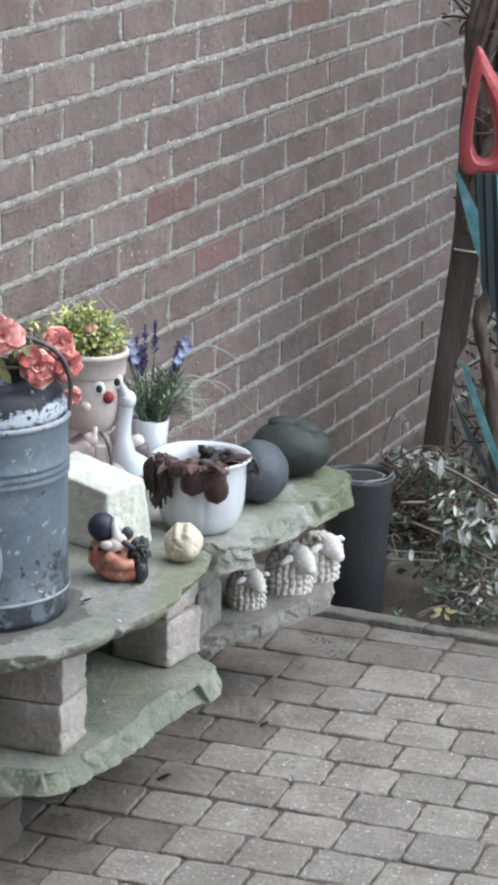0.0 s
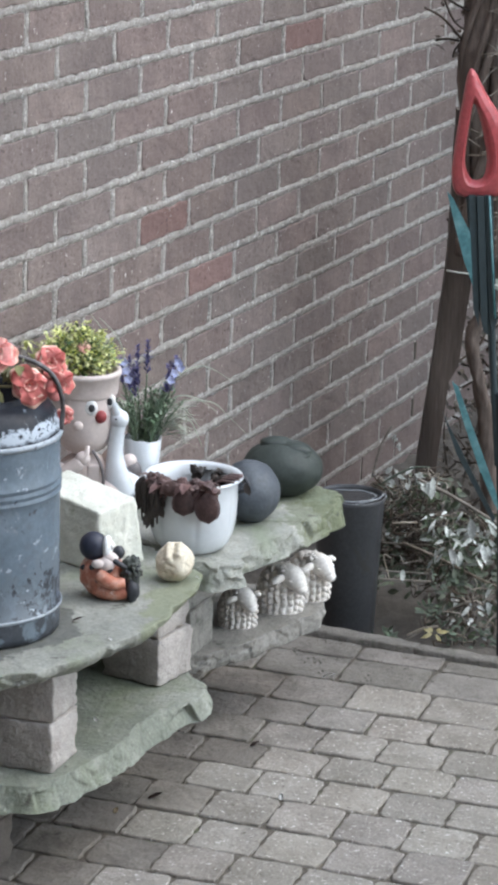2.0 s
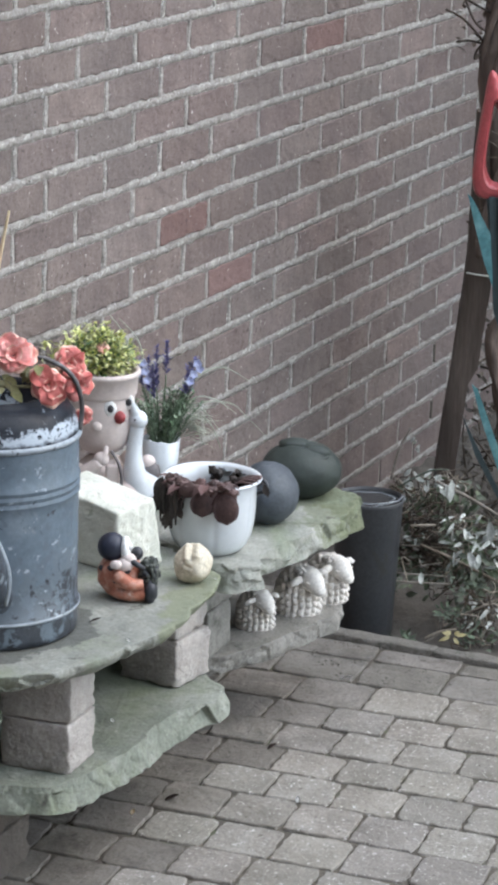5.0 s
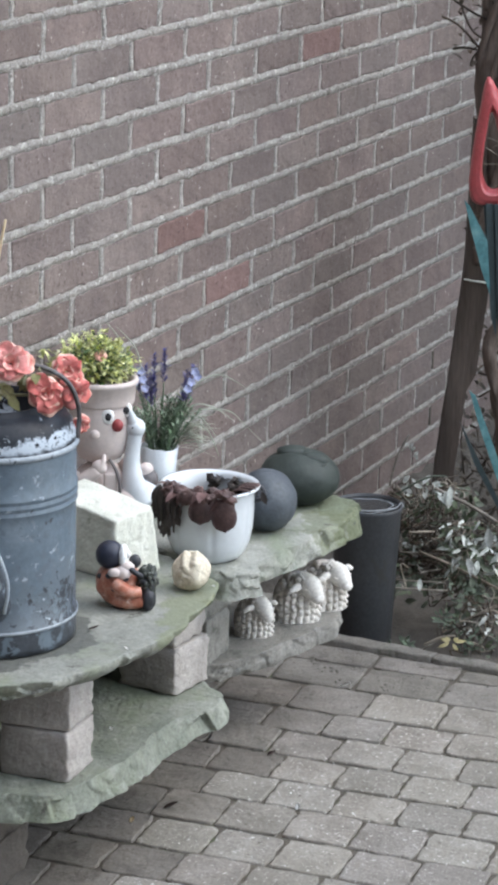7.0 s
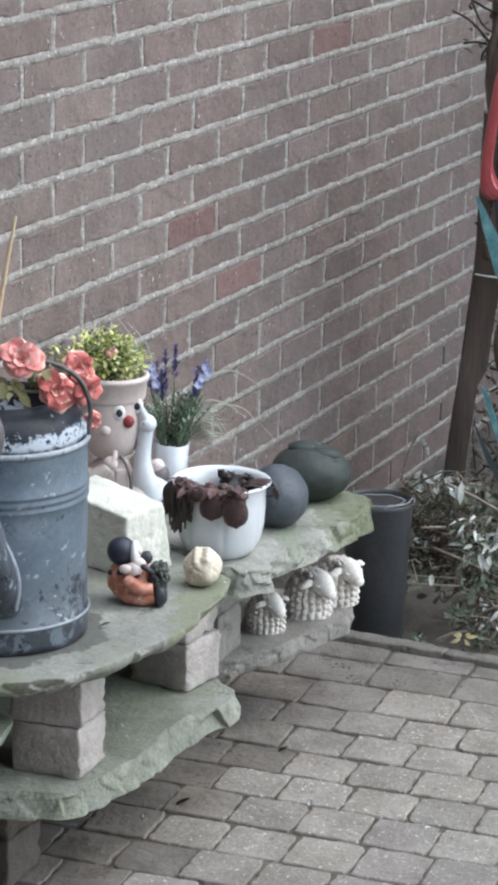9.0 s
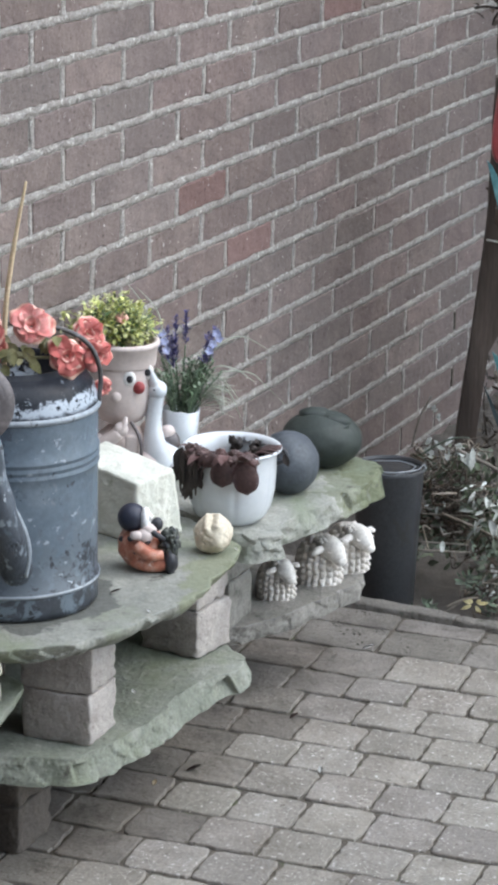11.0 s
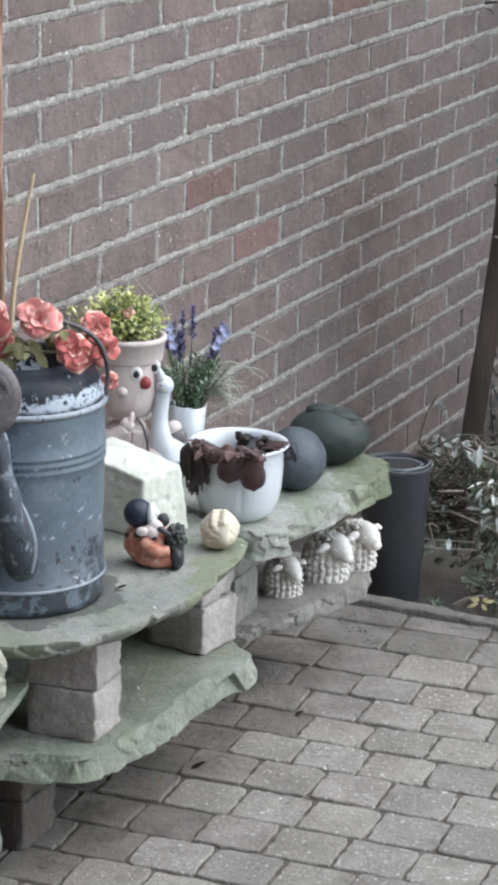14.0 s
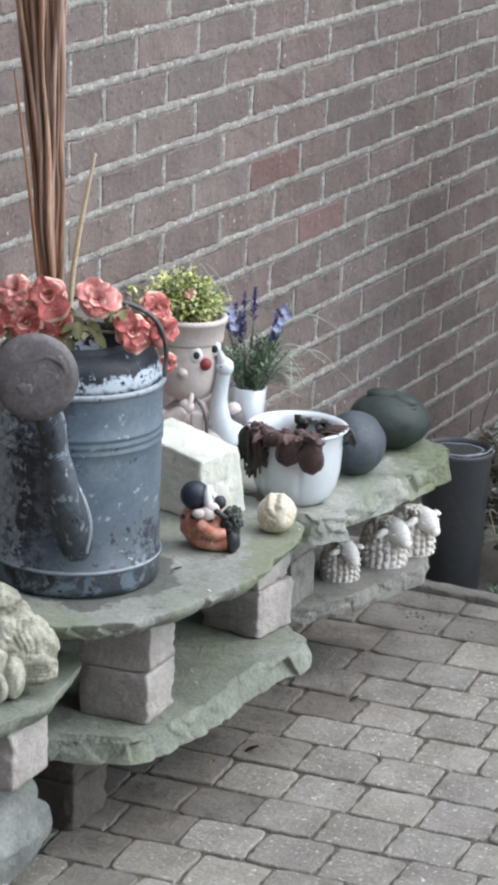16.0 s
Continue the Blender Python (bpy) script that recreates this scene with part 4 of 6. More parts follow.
# goose
bm = bmesh.new()
blob(bm, (.012, .01, .04), (.036, .05, .04), 4, 0.05)
tube(bm, [(.006, -.02, .045), (.000, -.025, .08), (-.003, -.022, .115), (.000, -.02, .15), (.003, -.02, .172)], [.03, .020, .0142, .0128, .0132], 16, n=24)
blob(bm, (.003, -.02, .175), (.0162, .017, .0165), 4)
tube(bm, [(.001, -.022, .180), (-.003, -.026, .191), (-.006, -.029, .200), (-.009, -.031, .209), (-.011, -.032, .217)], [.0115, .0088, .0066, .0050, .0030], 14, n=18)
blob(bm, (-.002, -.0362, .179), (.0018, .0012, .0018), 2, 0, mi=1)
whole("goose_figurine", bm, [M["ceramic_white"], M["black"]], (.0233, -.1673, TOP_B), FACE, "white glazed goose figurine with raised beak", "figurine")

# lavender in a white pot
LV = (.173, -.143, TOP_B)
lp = thing("flower_pot", LV, FACE, "small white flower pot with a torn rim", "flower pot")
bm = bmesh.new()
lathe(bm, [(0, .001), (.023, .001), (.025, .003), (.0338, .088), (.032, .089), (.024, .01), (0, .008)], 36)
for vv in bm.verts:
    if vv.co.z > .08:
        vv.co.z += .008 + .004 * noise.noise(vv.co * 60)
part("pot", bm, M["ceramic_white"], lp)
bm = bmesh.new()
lathe(bm, [(0, .07), (.027, .07), (.0, .078)], 20)
part("potting_soil", bm, M["soil"], lp)
lav = thing("lavender_plant", LV, FACE, "artificial lavender with purple spikes and grey-green leaves", "plant")
random.seed(31)
bm = bmesh.new()
for k in range(30):
    a, sp = random.uniform(0, 6.28), random.uniform(.2, 1.0)
    b0 = Vector((math.cos(a) * .018 * sp, math.sin(a) * .018 * sp, .075))
    tp = b0 + Vector((math.cos(a) * .05 * sp + random.uniform(-.006, .006), math.sin(a) * .03 * sp, random.uniform(.06, .125)))
    md = (b0 + tp) / 2 + Vector((0, 0, .012))
    tube(bm, [b0, md, tp], [.0011, .001, .0006], 4, n=6)
    for q2 in range(26):
        f = .12 + .88 * q2 / 26
        p = b0.lerp(md, f * 2) if f < .5 else md.lerp(tp, f * 2 - 1)
        aa = q2 * 2.4 + k
        leaf(bm, p, Vector((math.cos(aa), math.sin(aa), 1.1)), (0, 0, 1), random.uniform(.013, .023) * (1.15 - .4 * f), random.uniform(.0034, .005), .25, rows=2)
part("foliage", bm, M["grass_green"], lav, kind="stuff")
bm = bmesh.new()
spikes = [((-.040, .0, .238), .05), ((-.026, -.01, .244), .06), ((-.012, .0, .262), .075), ((.006, .01, .268), .06), ((.058, 0, .244), .05), ((.046, -.01, .236), .055), ((-.018, .01, .225), .06), ((.052, .008, .225), .05)]
for (x, y, z), ln in spikes:
    tube(bm, [(x * .25, y, .075), (x * .6, y, .15), (x * .9, y, z - ln)], .0012, 5, n=8)
part("stem", bm, M["grass_green"], lav)
for j, ((x, y, z), ln) in enumerate(spikes):
    bm = bmesh.new()
    for k in range(80):   # a loose brush of tiny petals
        f = random.random()
        a = k * 2.4
        p = Vector((x + (f - 1) * x * .12, y, z - ln + ln * f))
        d = Vector((math.cos(a), math.sin(a), random.uniform(.5, 1.6)))
        leaf(bm, p, d, (0, 0, 1), random.uniform(.008, .017) * (1.15 - f * .5), random.uniform(.0028, .0046), 0.1, rows=2)
    part("flower_spike", bm, M["lavender"], lav)
bm = bmesh.new()
for x, y, z in ((-.034, -.02, .237), (-.026, -.022, .207), (-.040, -.018, .219), (.060, -.016, .238), (.054, -.018, .219), (.048, -.016, .206), (-.030, -.02, .222), (.064, -.014, .228)):
    for k in range(5):
        a = k * 1.257 + x * 40
        leaf(bm, (x, y, z), (math.cos(a), -0.45, math.sin(a)), (0, -1, 0), .0092, .0085, 0.1, rows=3)
part("floret", bm, M["lavender_light"], lav, "pale violet florets", kind="stuff")

grass = thing("ornamental_grass", LV, FACE, "thin arching pale grass blades against the wall", "grass")
arcs = [[(.0, .02, .08), (.03, .02, .17), (.094, .03, .22), (.153, .03, .196)], [(.0, .02, .08), (.05, .02, .15), (.116, .03, .156), (.15, .03, .13), (.183, .03, .098)],
        [(.0, .02, .08), (-.04, .03, .2), (-.07, .04, .27), (-.098, .04, .308)], [(.0, .02, .08), (-.03, .03, .2), (-.045, .04, .26), (-.08, .04, .30)],
        [(.0, .02, .09), (.04, .02, .14), (.07, .02, .145), (.1, .02, .11)], [(.02, .02, .08), (.06, .02, .13), (.085, .02, .12), (.105, .02, .075)],
        [(.0, .02, .08), (.05, .02, .16), (.09, .02, .165), (.13, .02, .14)], [(.0, .02, .08), (.04, .02, .12), (.06, .02, .11), (.075, .02, .08)]]
for a in arcs:
    bm = bmesh.new()
    tube(bm, a, [.0016, .0014, .0012, .0006, .0005][:len(a)], 5, n=18)
    part("blade", bm, M["pale_grass"], grass)
random.seed(8)
bm = bmesh.new()
for k in range(70):
    a = random.uniform(-.3, 1.2)
    b0 = Vector((random.uniform(.02, .05), random.uniform(0, .03), .09 + random.uniform(0, .05)))
    leaf(bm, b0, (random.uniform(.3, 1.2), random.uniform(-.3, .3), random.uniform(0, .6)), (0, 0, 1), random.uniform(.03, .065), .003, 0.4, rows=3)
part("tuft", bm, M["pale_grass"], grass, kind="stuff")

# enamel pot with a dead plant
EP = (-.077, -.356, TOP_B)
ep = thing("enamel_pot", EP, FACE, "white enamelled chamber pot with a fluted belly", "pot")
flute = lambda a, z: 1 - 0.022 * max(0.0, math.cos(7 * (a + 1.483))) ** 8 * math.exp(-((z - .055) / .042) ** 2)
bm = bmesh.new()
lathe(bm, [(0, .001), (.047, .001), (.052, .004), (.061, .014), (.0685, .032), (.0725, .055), (.0742, .085), (.0745, .112), (.0765, .1195)], 168, wob=flute)
part("body", bm, M["enamel_white"], ep)
bm = bmesh.new()
lathe(bm, [(.0755, .1195), (.0808, .1212), (.0830, .1232), (.0815, .1256), (.0775, .1258), (.072, .12), (.070, .10), (.066, .06), (.05, .02), (0, .015)], 84)
part("rim", bm, M["enamel_white"], ep, "rolled white rim")
bm = bmesh.new()
tube(bm, [(.083, -.005, .122), (.089, -.008, .116), (.088, -.01, .106), (.074, -.006, .098)], .0036, 8, n=18)
part("handle", bm, M["black"], ep, "dark chipped handle")
bm = bmesh.new()
lathe(bm, [(0, .094), (.04, .094), (.0695, .090)], 30)
for vv in bm.verts:
    vv.co.z += .008 * noise.noise(vv.co * 60)
part("potting_soil", bm, M["soil"], ep)
dp = thing("dead_plant", EP, FACE, "withered brown plant hanging over the pot's rim", "dead plant")
random.seed(17)


def round_leaf(bm, base, down, side, length, width):
    """A limp rounded leaf, hollow like a spoon."""
    base, down, side = Vector(base), Vector(down).normalized(), Vector(side).normalized()
    nrm = down.cross(side).normalized()
    grid = []
    for i in range(8):
        f = i / 7
        w = width * 0.5 * math.sqrt(max(0.0, 1 - (2 * f - 1) ** 2)) + .0012
        row = []
        for jj in range(7):
            g = jj / 3 - 1
            row.append(bm.verts.new(base + down * length * f + side * w * g + nrm * (.006 * (1 - g * g) * math.sin(math.pi * f) + .0025 * noise.noise((base + down * f * .1 + side * g * .1) * 40))))
        grid.append(row)
    for i in range(7):
        for jj in range(6):
            bm.faces.new((grid[i][jj], grid[i][jj + 1], grid[i + 1][jj + 1], grid[i + 1][jj]))
    bmesh.ops.solidify(bm, geom=bm.faces[:], thickness=.0014)


for x, y, z, ln, wd, sx in ((-.012, -.083, .112, .044, .040, -.1), (.021, -.084, .108, .052, .040, .25), (-.036, -.078, .124, .026, .03, -.2)):
    bm = bmesh.new()
    round_leaf(bm, (x, y, z + .012), (sx * .5, -.1, -1), (1, .05, sx * .5), ln, wd)
    part("leaf", bm, M["dead_leaf"], dp)
bm = bmesh.new()
for k in range(46):
    a = random.uniform(-2.75, -1.05)
    p = Vector((math.cos(a) * random.uniform(.06, .082), math.sin(a) * random.uniform(.06, .084), .124 + random.uniform(-.004, .010)))
    leaf(bm, p, (random.uniform(-1, 1), random.uniform(-1, .4), random.uniform(-.6, .3)), (0, 0, 1), random.uniform(.02, .036), random.uniform(.012, .02), 0.4)
for k in range(14):
    a = random.uniform(-2.6, .4)
    tube(bm, [(math.cos(a) * .02, math.sin(a) * .02, .085), (math.cos(a) * .05, math.sin(a) * .05, .122), (math.cos(a) * .082, math.sin(a) * .082, .126)], [.002, .0025, .002], 6, n=8)
for k in range(22):
    a, rr = random.uniform(-2.9, .3), random.uniform(.01, .058)
    leaf(bm, (math.cos(a) * rr, math.sin(a) * rr, .100), rdir(-.1, .5), (0, 0, 1), random.uniform(.02, .034), random.uniform(.01, .018), 0.3)
for k in range(54):   # crumpled wet mass along the rim
    a = random.uniform(-2.75, -1.08)
    rr = random.uniform(.062, .084)
    blob(bm, (math.cos(a) * rr, math.sin(a) * rr, .121 + random.uniform(-.008, .010)), (random.uniform(.006, .013), random.uniform(.005, .009), random.uniform(.005, .009)), 3, 0.9, 14, seed=k)
for k in range(12):
    a, rr = random.uniform(-.6, 1.6), random.uniform(.045, .068)
    blob(bm, (math.cos(a) * rr, math.sin(a) * rr, .112 + random.uniform(-.008, .010)), (random.uniform(.005, .011), random.uniform(.004, .008), random.uniform(.004, .008)), 3, 0.9, 14, mi=1, seed=k + 40)
part("curled_foliage", bm, [M["dead_leaf"], M["dead_black"]], dp, kind="stuff")
bm = bmesh.new()
for k in range(20):
    x0 = random.uniform(-.09, -.055)
    yy = -math.sqrt(max(.0005, .084 ** 2 - min(x0 * x0, .083 ** 2)))
    zt = .124
    tube(bm, [(x0 * .9, yy * .8, zt), (x0 * 1.02, yy * 1.05 - .003, zt - .012), (x0 * 1.0, yy - .004, zt - random.uniform(.02, .075))], [.003, .004, .0015], 6, n=8)
    leaf(bm, (x0, yy - .004, zt - random.uniform(0, .045)), (random.uniform(-.5, .5), -.2, -1), (0, -1, 0), random.uniform(.02, .035), .014, .2)
part("black_strand", bm, M["dead_black"], dp, "blackened rotten stems", kind="stuff")
bm = bmesh.new()
for k in range(12):
    a = random.uniform(-.6, 1.4)
    p = Vector((math.cos(a) * .06, math.sin(a) * .06, .116))
    leaf(bm, p, (math.cos(a), math.sin(a), random.uniform(-.2, .4)), (0, 0, 1), random.uniform(.02, .032), .014, .3)
for x, y, z in ((.085, -.02, .118),):
    leaf(bm, (x, y, z), (.4, -.3, -1), (0, -1, 0), .022, .012, .2)
part("black_leaf", bm, M["dead_black"], dp, kind="stuff")


# small figurines: each a single plain mesh
def carved(bm, c, r, sub, strokes, rough=0.0, mi=0):
    """A rounded body with ridges (positive) and grooves (negative) modelled along short strokes."""
    for v in blob(bm, c, r, sub, 0.0, mi=mi):
        rel = v.co - Vector(c)
        n = Vector((rel.x / r[0] ** 2, rel.y / r[1] ** 2, rel.z / r[2] ** 2)).normalized()
        h = rough * noise.noise(v.co * 70) + rough * .6 * noise.noise(v.co * 190)
        for a, b, s, k in strokes:
            a, ab = Vector(a), Vector(b) - Vector(a)
            f = max(0.0, min(1.0, (v.co - a).dot(ab) / max(ab.length_squared, 1e-9)))
            h += k * math.exp(-((v.co - a - ab * f).length / s) ** 2)
        v.co += n * h
        v.co.z = max(v.co.z, 0.0)


bm = bmesh.new()
blob(bm, (-.006, .005, .036), (.037, .03, .036), 4, 0.08, mi=0)
blob(bm, (.012, -.012, .014), (.036, .018, .0145), 3, 0.05, mi=0)
tube(bm, [(-.012, -.022, .045), (.008, -.03, .033), (.028, -.026, .032)], [.012, .0105, .008], 10, n=10, mi=0)
blob(bm, (-.021, .0, .083), (.0225, .0222, .0225), 5, 0.0, mi=5)
blob(bm, (.000, -.006, .083), (.0085, .017, .019), 3, 0.05, mi=2)
blob(bm, (.007, -.012, .088), (.0045, .006, .006), 3, 0.0, mi=2)
blob(bm, (.006, -.016, .068), (.012, .010, .010), 3, 0.1, mi=3)
blob(bm, (.0, -.02, .06), (.013, .01, .012), 3, 0.0, mi=3)
blob(bm, (-.013, -.026, .062), (.010, .006, .0075), 3, 0.0, mi=3)
blob(bm, (.018, -.006, .075), (.0095, .010, .011), 3, 0.08, mi=1)
tube(bm, [(.010, -.02, .068), (.020, -.024, .062), (.030, -.02, .055)], [.005, .0045, .004], 8, n=8, mi=1)
blob(bm, (.038, -.010, .048), (.014, .011, .022), 4, 0.5, 12, mi=4)
fur = random.Random(9)
for k in range(70):   # shaggy toy in its lap
    d = Vector((fur.uniform(-1, 1), fur.uniform(-1, .3), fur.uniform(-1, 1))).normalized()
    p = Vector((.038 + d.x * .013, -.010 + d.y * .010, .048 + d.z * .021))
    tube(bm, [p - d * .004, p + d * .003, p + d * fur.uniform(.003, .006) + Vector((0, 0, -.003))], [.0042, .0036, .0012], 5, mi=4 if k % 4 else 1)
blob(bm, (.04, -.018, .018), (.0115, .014, .019), 3, 0.2, mi=1)
for x, y, z, q in ((-.022, -.021, .055, .0052), (.004, -.025, .052, .0055), (-.036, -.008, .05, .005), (-.014, -.024, .034, .0035)):
    blob(bm, (x, y, z), (q, .003, q * .9), 3, 0.1, mi=1)
whole("dog_figurine", bm, [M["orange"], M["black"], M["white_paint"], M["ceramic_skin"], M["toy_fur"], M["navy"]], (-.385, -.352, TOP_A), FACE,
      "orange, black and white glazed sitting figurine", "figurine")

bm = bmesh.new()
carved(bm, (-.001, .001, .030), (.0305, .031, .0315), 6, (
    ((.010, -.030, .021), (.017, -.031, .020), .011, .006),      # muzzle
    ((-.011, -.024, .045), (-.010, -.004, .061), .0052, .0065),  # ears laid back
    ((.004, -.023, .049), (.007, -.004, .062), .0052, .0055),
    ((-.004, -.026, .045), (-.002, -.004, .062), .0022, -.0045),
    ((-.018, -.022, .040), (-.017, -.004, .055), .0022, -.0025),
    ((-.013, -.029, .034), (-.004, -.033, .031), .0024, -.0034),  # eyes
    ((.016, -.027, .036), (.022, -.024, .033), .0024, -.003),
    ((.004, -.036, .0155), (.022, -.033, .014), .0022, -.004),
    ((-.018, -.024, .022), (-.006, -.033, .011), .0022, -.003),
    ((.026, -.016, .022), (.022, -.024, .010), .0022, -.003),
    ((-.022, -.014, .013), (-.022, -.010, .013), .010, .0035),
    ((-.004, -.031, .004), (-.003, -.029, .004), .006, .007), ((.016, -.028, .004), (.016, -.026, .004), .006, .007)), 0.0016)
whole("rabbit_figurine", bm, M["cream"], (-.262, -.412, TOP_A), FACE, "cream stoneware rabbit figurine at the slab's edge", "figurine")


def sleeping_duck(loc, r, material, label, crease, rz=0.0):
    bm = bmesh.new()
    blob(bm, (0, 0, r[2] * .93), r, 5, 0.03)
    for v in bm.verts:
        if v.co.z < 0.001:
            v.co.z = 0.001
        if crease:
            dx, dz = v.co.x - .004, v.co.z - r[2] * 1.86
            g = math.exp(-((v.co.y + .012 + .35 * v.co.x) / .006) ** 2) * math.exp(-(v.co.x / .04) ** 2)
            if v.co.z > r[2]:
                v.co.z -= .010 * g
    if crease:
        blob(bm, (.02, -.014, r[2] * 1.62), (.03, .018, .015), 3, 0.1)
        blob(bm, (-.012, .008, r[2] * 1.76), (.03, .02, .013), 3, 0.1)
        tube(bm, [(-.012, -.03, r[2] * 1.66), (.006, -.035, r[2] * 1.5), (.03, -.038, r[2] * 1.5), (.045, -.03, r[2] * 1.6)], [.003, .005, .005, .003], 8, n=12)
    else:
        blob(bm, (-.004, .002, r[2] * 1.6), (.032, .024, .02), 3, 0.1)
    whole("duck_figurine", bm, material, loc, FACE + rz, label, "figurine")


sleeping_duck((.108, -.380, TOP_B), (.051, .06, .053), M["duck_blue"], "smooth slate-blue sleeping duck figurine", False)
sleeping_duck((.274, -.370, TOP_B), (.071, .066, .0505), M["duck_green"], "dark green sleeping duck figurine with tucked head", True)


def sheep(loc, s, rz, label):
    """A woolly stone sheep sitting up, head turned aside over its chest."""
    bm = bmesh.new()
    body = Vector((-.002, -.002, .030))
    for v in blob(bm, body, (.0345, .0285, .045), 6, 0.0):   # wool in upright rows of flat locks
        rel = v.co - body
        if rel.z < 0:   # straight down to the foot
            k = 1 / max(.3, math.sqrt(max(0.0, 1 - (rel.z / .045) ** 2)))
            rel.x, rel.y = rel.x * k, rel.y * k
            v.co = body + rel
        a = math.atan2(rel.y, rel.x * .85) + .09 * noise.noise(v.co * 60 + Vector(loc) * 9)
        col = a / (2 * math.pi) * 19
        row = v.co.z / .0104 + .5 * (math.floor(col) % 2) + .5 * noise.noise(Vector((math.floor(col) * 3.1, 0, v.co.z * 20)))
        lock = abs(math.sin(math.pi * col)) ** .6 * (.25 + .75 * abs(math.sin(math.pi * row)) ** .6)
        q = min(1.0, math.hypot(rel.x, rel.y) / .012)
        v.co += rel.normalized() * (q * .0085 * (lock - .55) + .0012 * noise.noise(v.co * 150))
        v.co.z = max(v.co.z, 0.0)
    tube(bm, [(.000, -.012, .064), (.009, -.019, .063), (.0165, -.0255, .0575), (.0225, -.030, .050), (.026, -.033, .0445)], [.009, .0162, .0166, .0135, .0102], 20, n=20, mi=1)
    blob(bm, (.0262, -.0335, .0440), (.0100, .0098, .0088), 3, 0, mi=1)
    for k in range(24):   # curly fringe
        a, q = k * 2.4, math.sqrt((k + .5) / 24)
        blob(bm, (.006 + .0150 * q * math.cos(a), -.0175 + .0145 * q * math.sin(a), .0735 + .003 * (1 - q) - .003 * q * q), (.0038, .0038, .0034), 2, 0.4, mi=1, seed=k)
    for ex, ey in ((.0095, -.0385), (.0305, -.0195)):   # closed eyes under heavy lids
        tube(bm, [(ex - .004, ey - .001, .0595), (ex, ey - .002, .0575), (ex + .005, ey, .0585)], .0013, 6, n=6, mi=0)
    tube(bm, [(.001, -.026, .061), (-.008, -.036, .061), (-.016, -.040, .0575), (-.020, -.041, .054)], [.005, .0062, .005, .002], 8, mi=1)
    tube(bm, [(.024, -.006, .0635), (.034, -.006, .0645), (.040, -.008, .0625)], [.0045, .0055, .0025], 8, mi=1)
    bmesh.ops.scale(bm, vec=(s, s, s), verts=bm.verts)
    whole("sheep_figurine", bm, [M["wool"], M["sheep_face"]], loc, FACE + rz, label, "figurine", "sheep on the ledge")


sheep((.143, -.350, LEDGE), .95, -6, "small curly stone sheep with smooth white head")
sheep((.251, -.385, LEDGE), 1.17, 4, "larger curly stone sheep with white head")
sheep((.338, -.402, LEDGE), 1.15, 8, "curly stone sheep facing outward at the ledge's end")

# cast stone animal lying on the side slab
bm = bmesh.new()


def shaggy(c, r, sub, waves, deep, rot=0.0):
    """A body part with carved wavy fur."""
    for v in blob(bm, c, r, sub, 0.12, 7, seed=c[0] * 30):
        rel = v.co - Vector(c)
        u = rel.x * math.cos(rot) + rel.z * math.sin(rot)
        w = u * waves + 3.5 * noise.noise(rel * 34)
        lump = deep * .28 * (abs(math.sin(w)) - .6) + .0042 * noise.noise(rel * 48) + .0022 * noise.noise(rel * 120)
        v.co += rel.normalized() * lump


shaggy((-.045, .012, .062), (.085, .07, .072), 6, 330, .007, .8)
shaggy((.016, .0, .058), (.05, .05, .048), 6, 360, .006, .3)
shaggy((-.03, .0, .125), (.042, .035, .026), 5, 360, .005, .5)
for k in range(5):   # the grooved paw
    o = k - 2
    tube(bm, [(.012, -.045 + o * .002, .040 + o * .0042), (.036, -.05 + o * .0015, .040 + o * .0046), (.056, -.045, .044 + o * .0052), (.068, -.034, .042 + o * .0046)],
         [.006, .0072, .0074, .0055], 10, n=14)
blob(bm, (.038, -.036, .04), (.034, .018, .024), 3, 0.1)
blob(bm, (.012, -.058, .034), (.017, .022, .031), 4, 0.08)
knob = pose(-.018, -.07, .024, 78, 0, -8)
lathe(bm, [(0, -.02), (.024, -.02), (.0265, -.015), (.027, .012), (.024, .017), (.0175, .0185), (.0165, .015), (.0145, .0148), (.0135, .018), (.009, .0205), (0, .0215)], 28, m=knob)
blob(bm, (-.018, -.05, .045), (.028, .03, .034), 4, 0.1)
shaggy((-.07, -.055, .035), (.05, .04, .04), 5, 330, .006, 1.1)
for v in bm.verts:
    v.co.z = max(v.co.z, 0.0)
whole("stone_animal", bm, M["garden_stone"], (-.835, -.272, SIDE - .001), FACE, "weathered cast-stone frog ornament lying on the slab", "garden ornament")

# black bucket full of water behind the ledge
M["black_plastic"] = mat("black_plastic", [(0.05, 0.053, 0.058), (0.07, 0.073, 0.079)], 8, 0.45, 0.1, 60, 160, spots=[((0.06, 0.06, 0.058), 12, 0.66)])
M["water"] = mat("dirty_water", [(0.02, 0.024, 0.028), (0.035, 0.04, 0.045)], 10, 0.10, 0.25, 25, 60, spec=0.6)
M["film"] = mat("clear_plastic_rim", [(0.13, 0.14, 0.155), (0.20, 0.215, 0.235)], 20, 0.25, 0.05, 40, 100, spec=0.6)
bk = thing("bucket", (.764, -.313, -.052), FACE, "black plastic bucket filled with water beside the slabs", "bucket")
bm = bmesh.new()
lathe(bm, [(0, .001), (.054, .001), (.057, .004), (.0668, .274), (.0685, .277), (.0692, .281), (.0690, .285), (.0678, .2865), (.0662, .285), (.0645, .26), (.052, .02), (0, .015)], 56)
part("body", bm, M["black_plastic"], bk)
bm = bmesh.new()
lathe(bm, [(0, .281), (.03, .2813), (.0655, .281)], 48)
part("water", bm, M["water"], bk, "still dark water")
bm = bmesh.new()
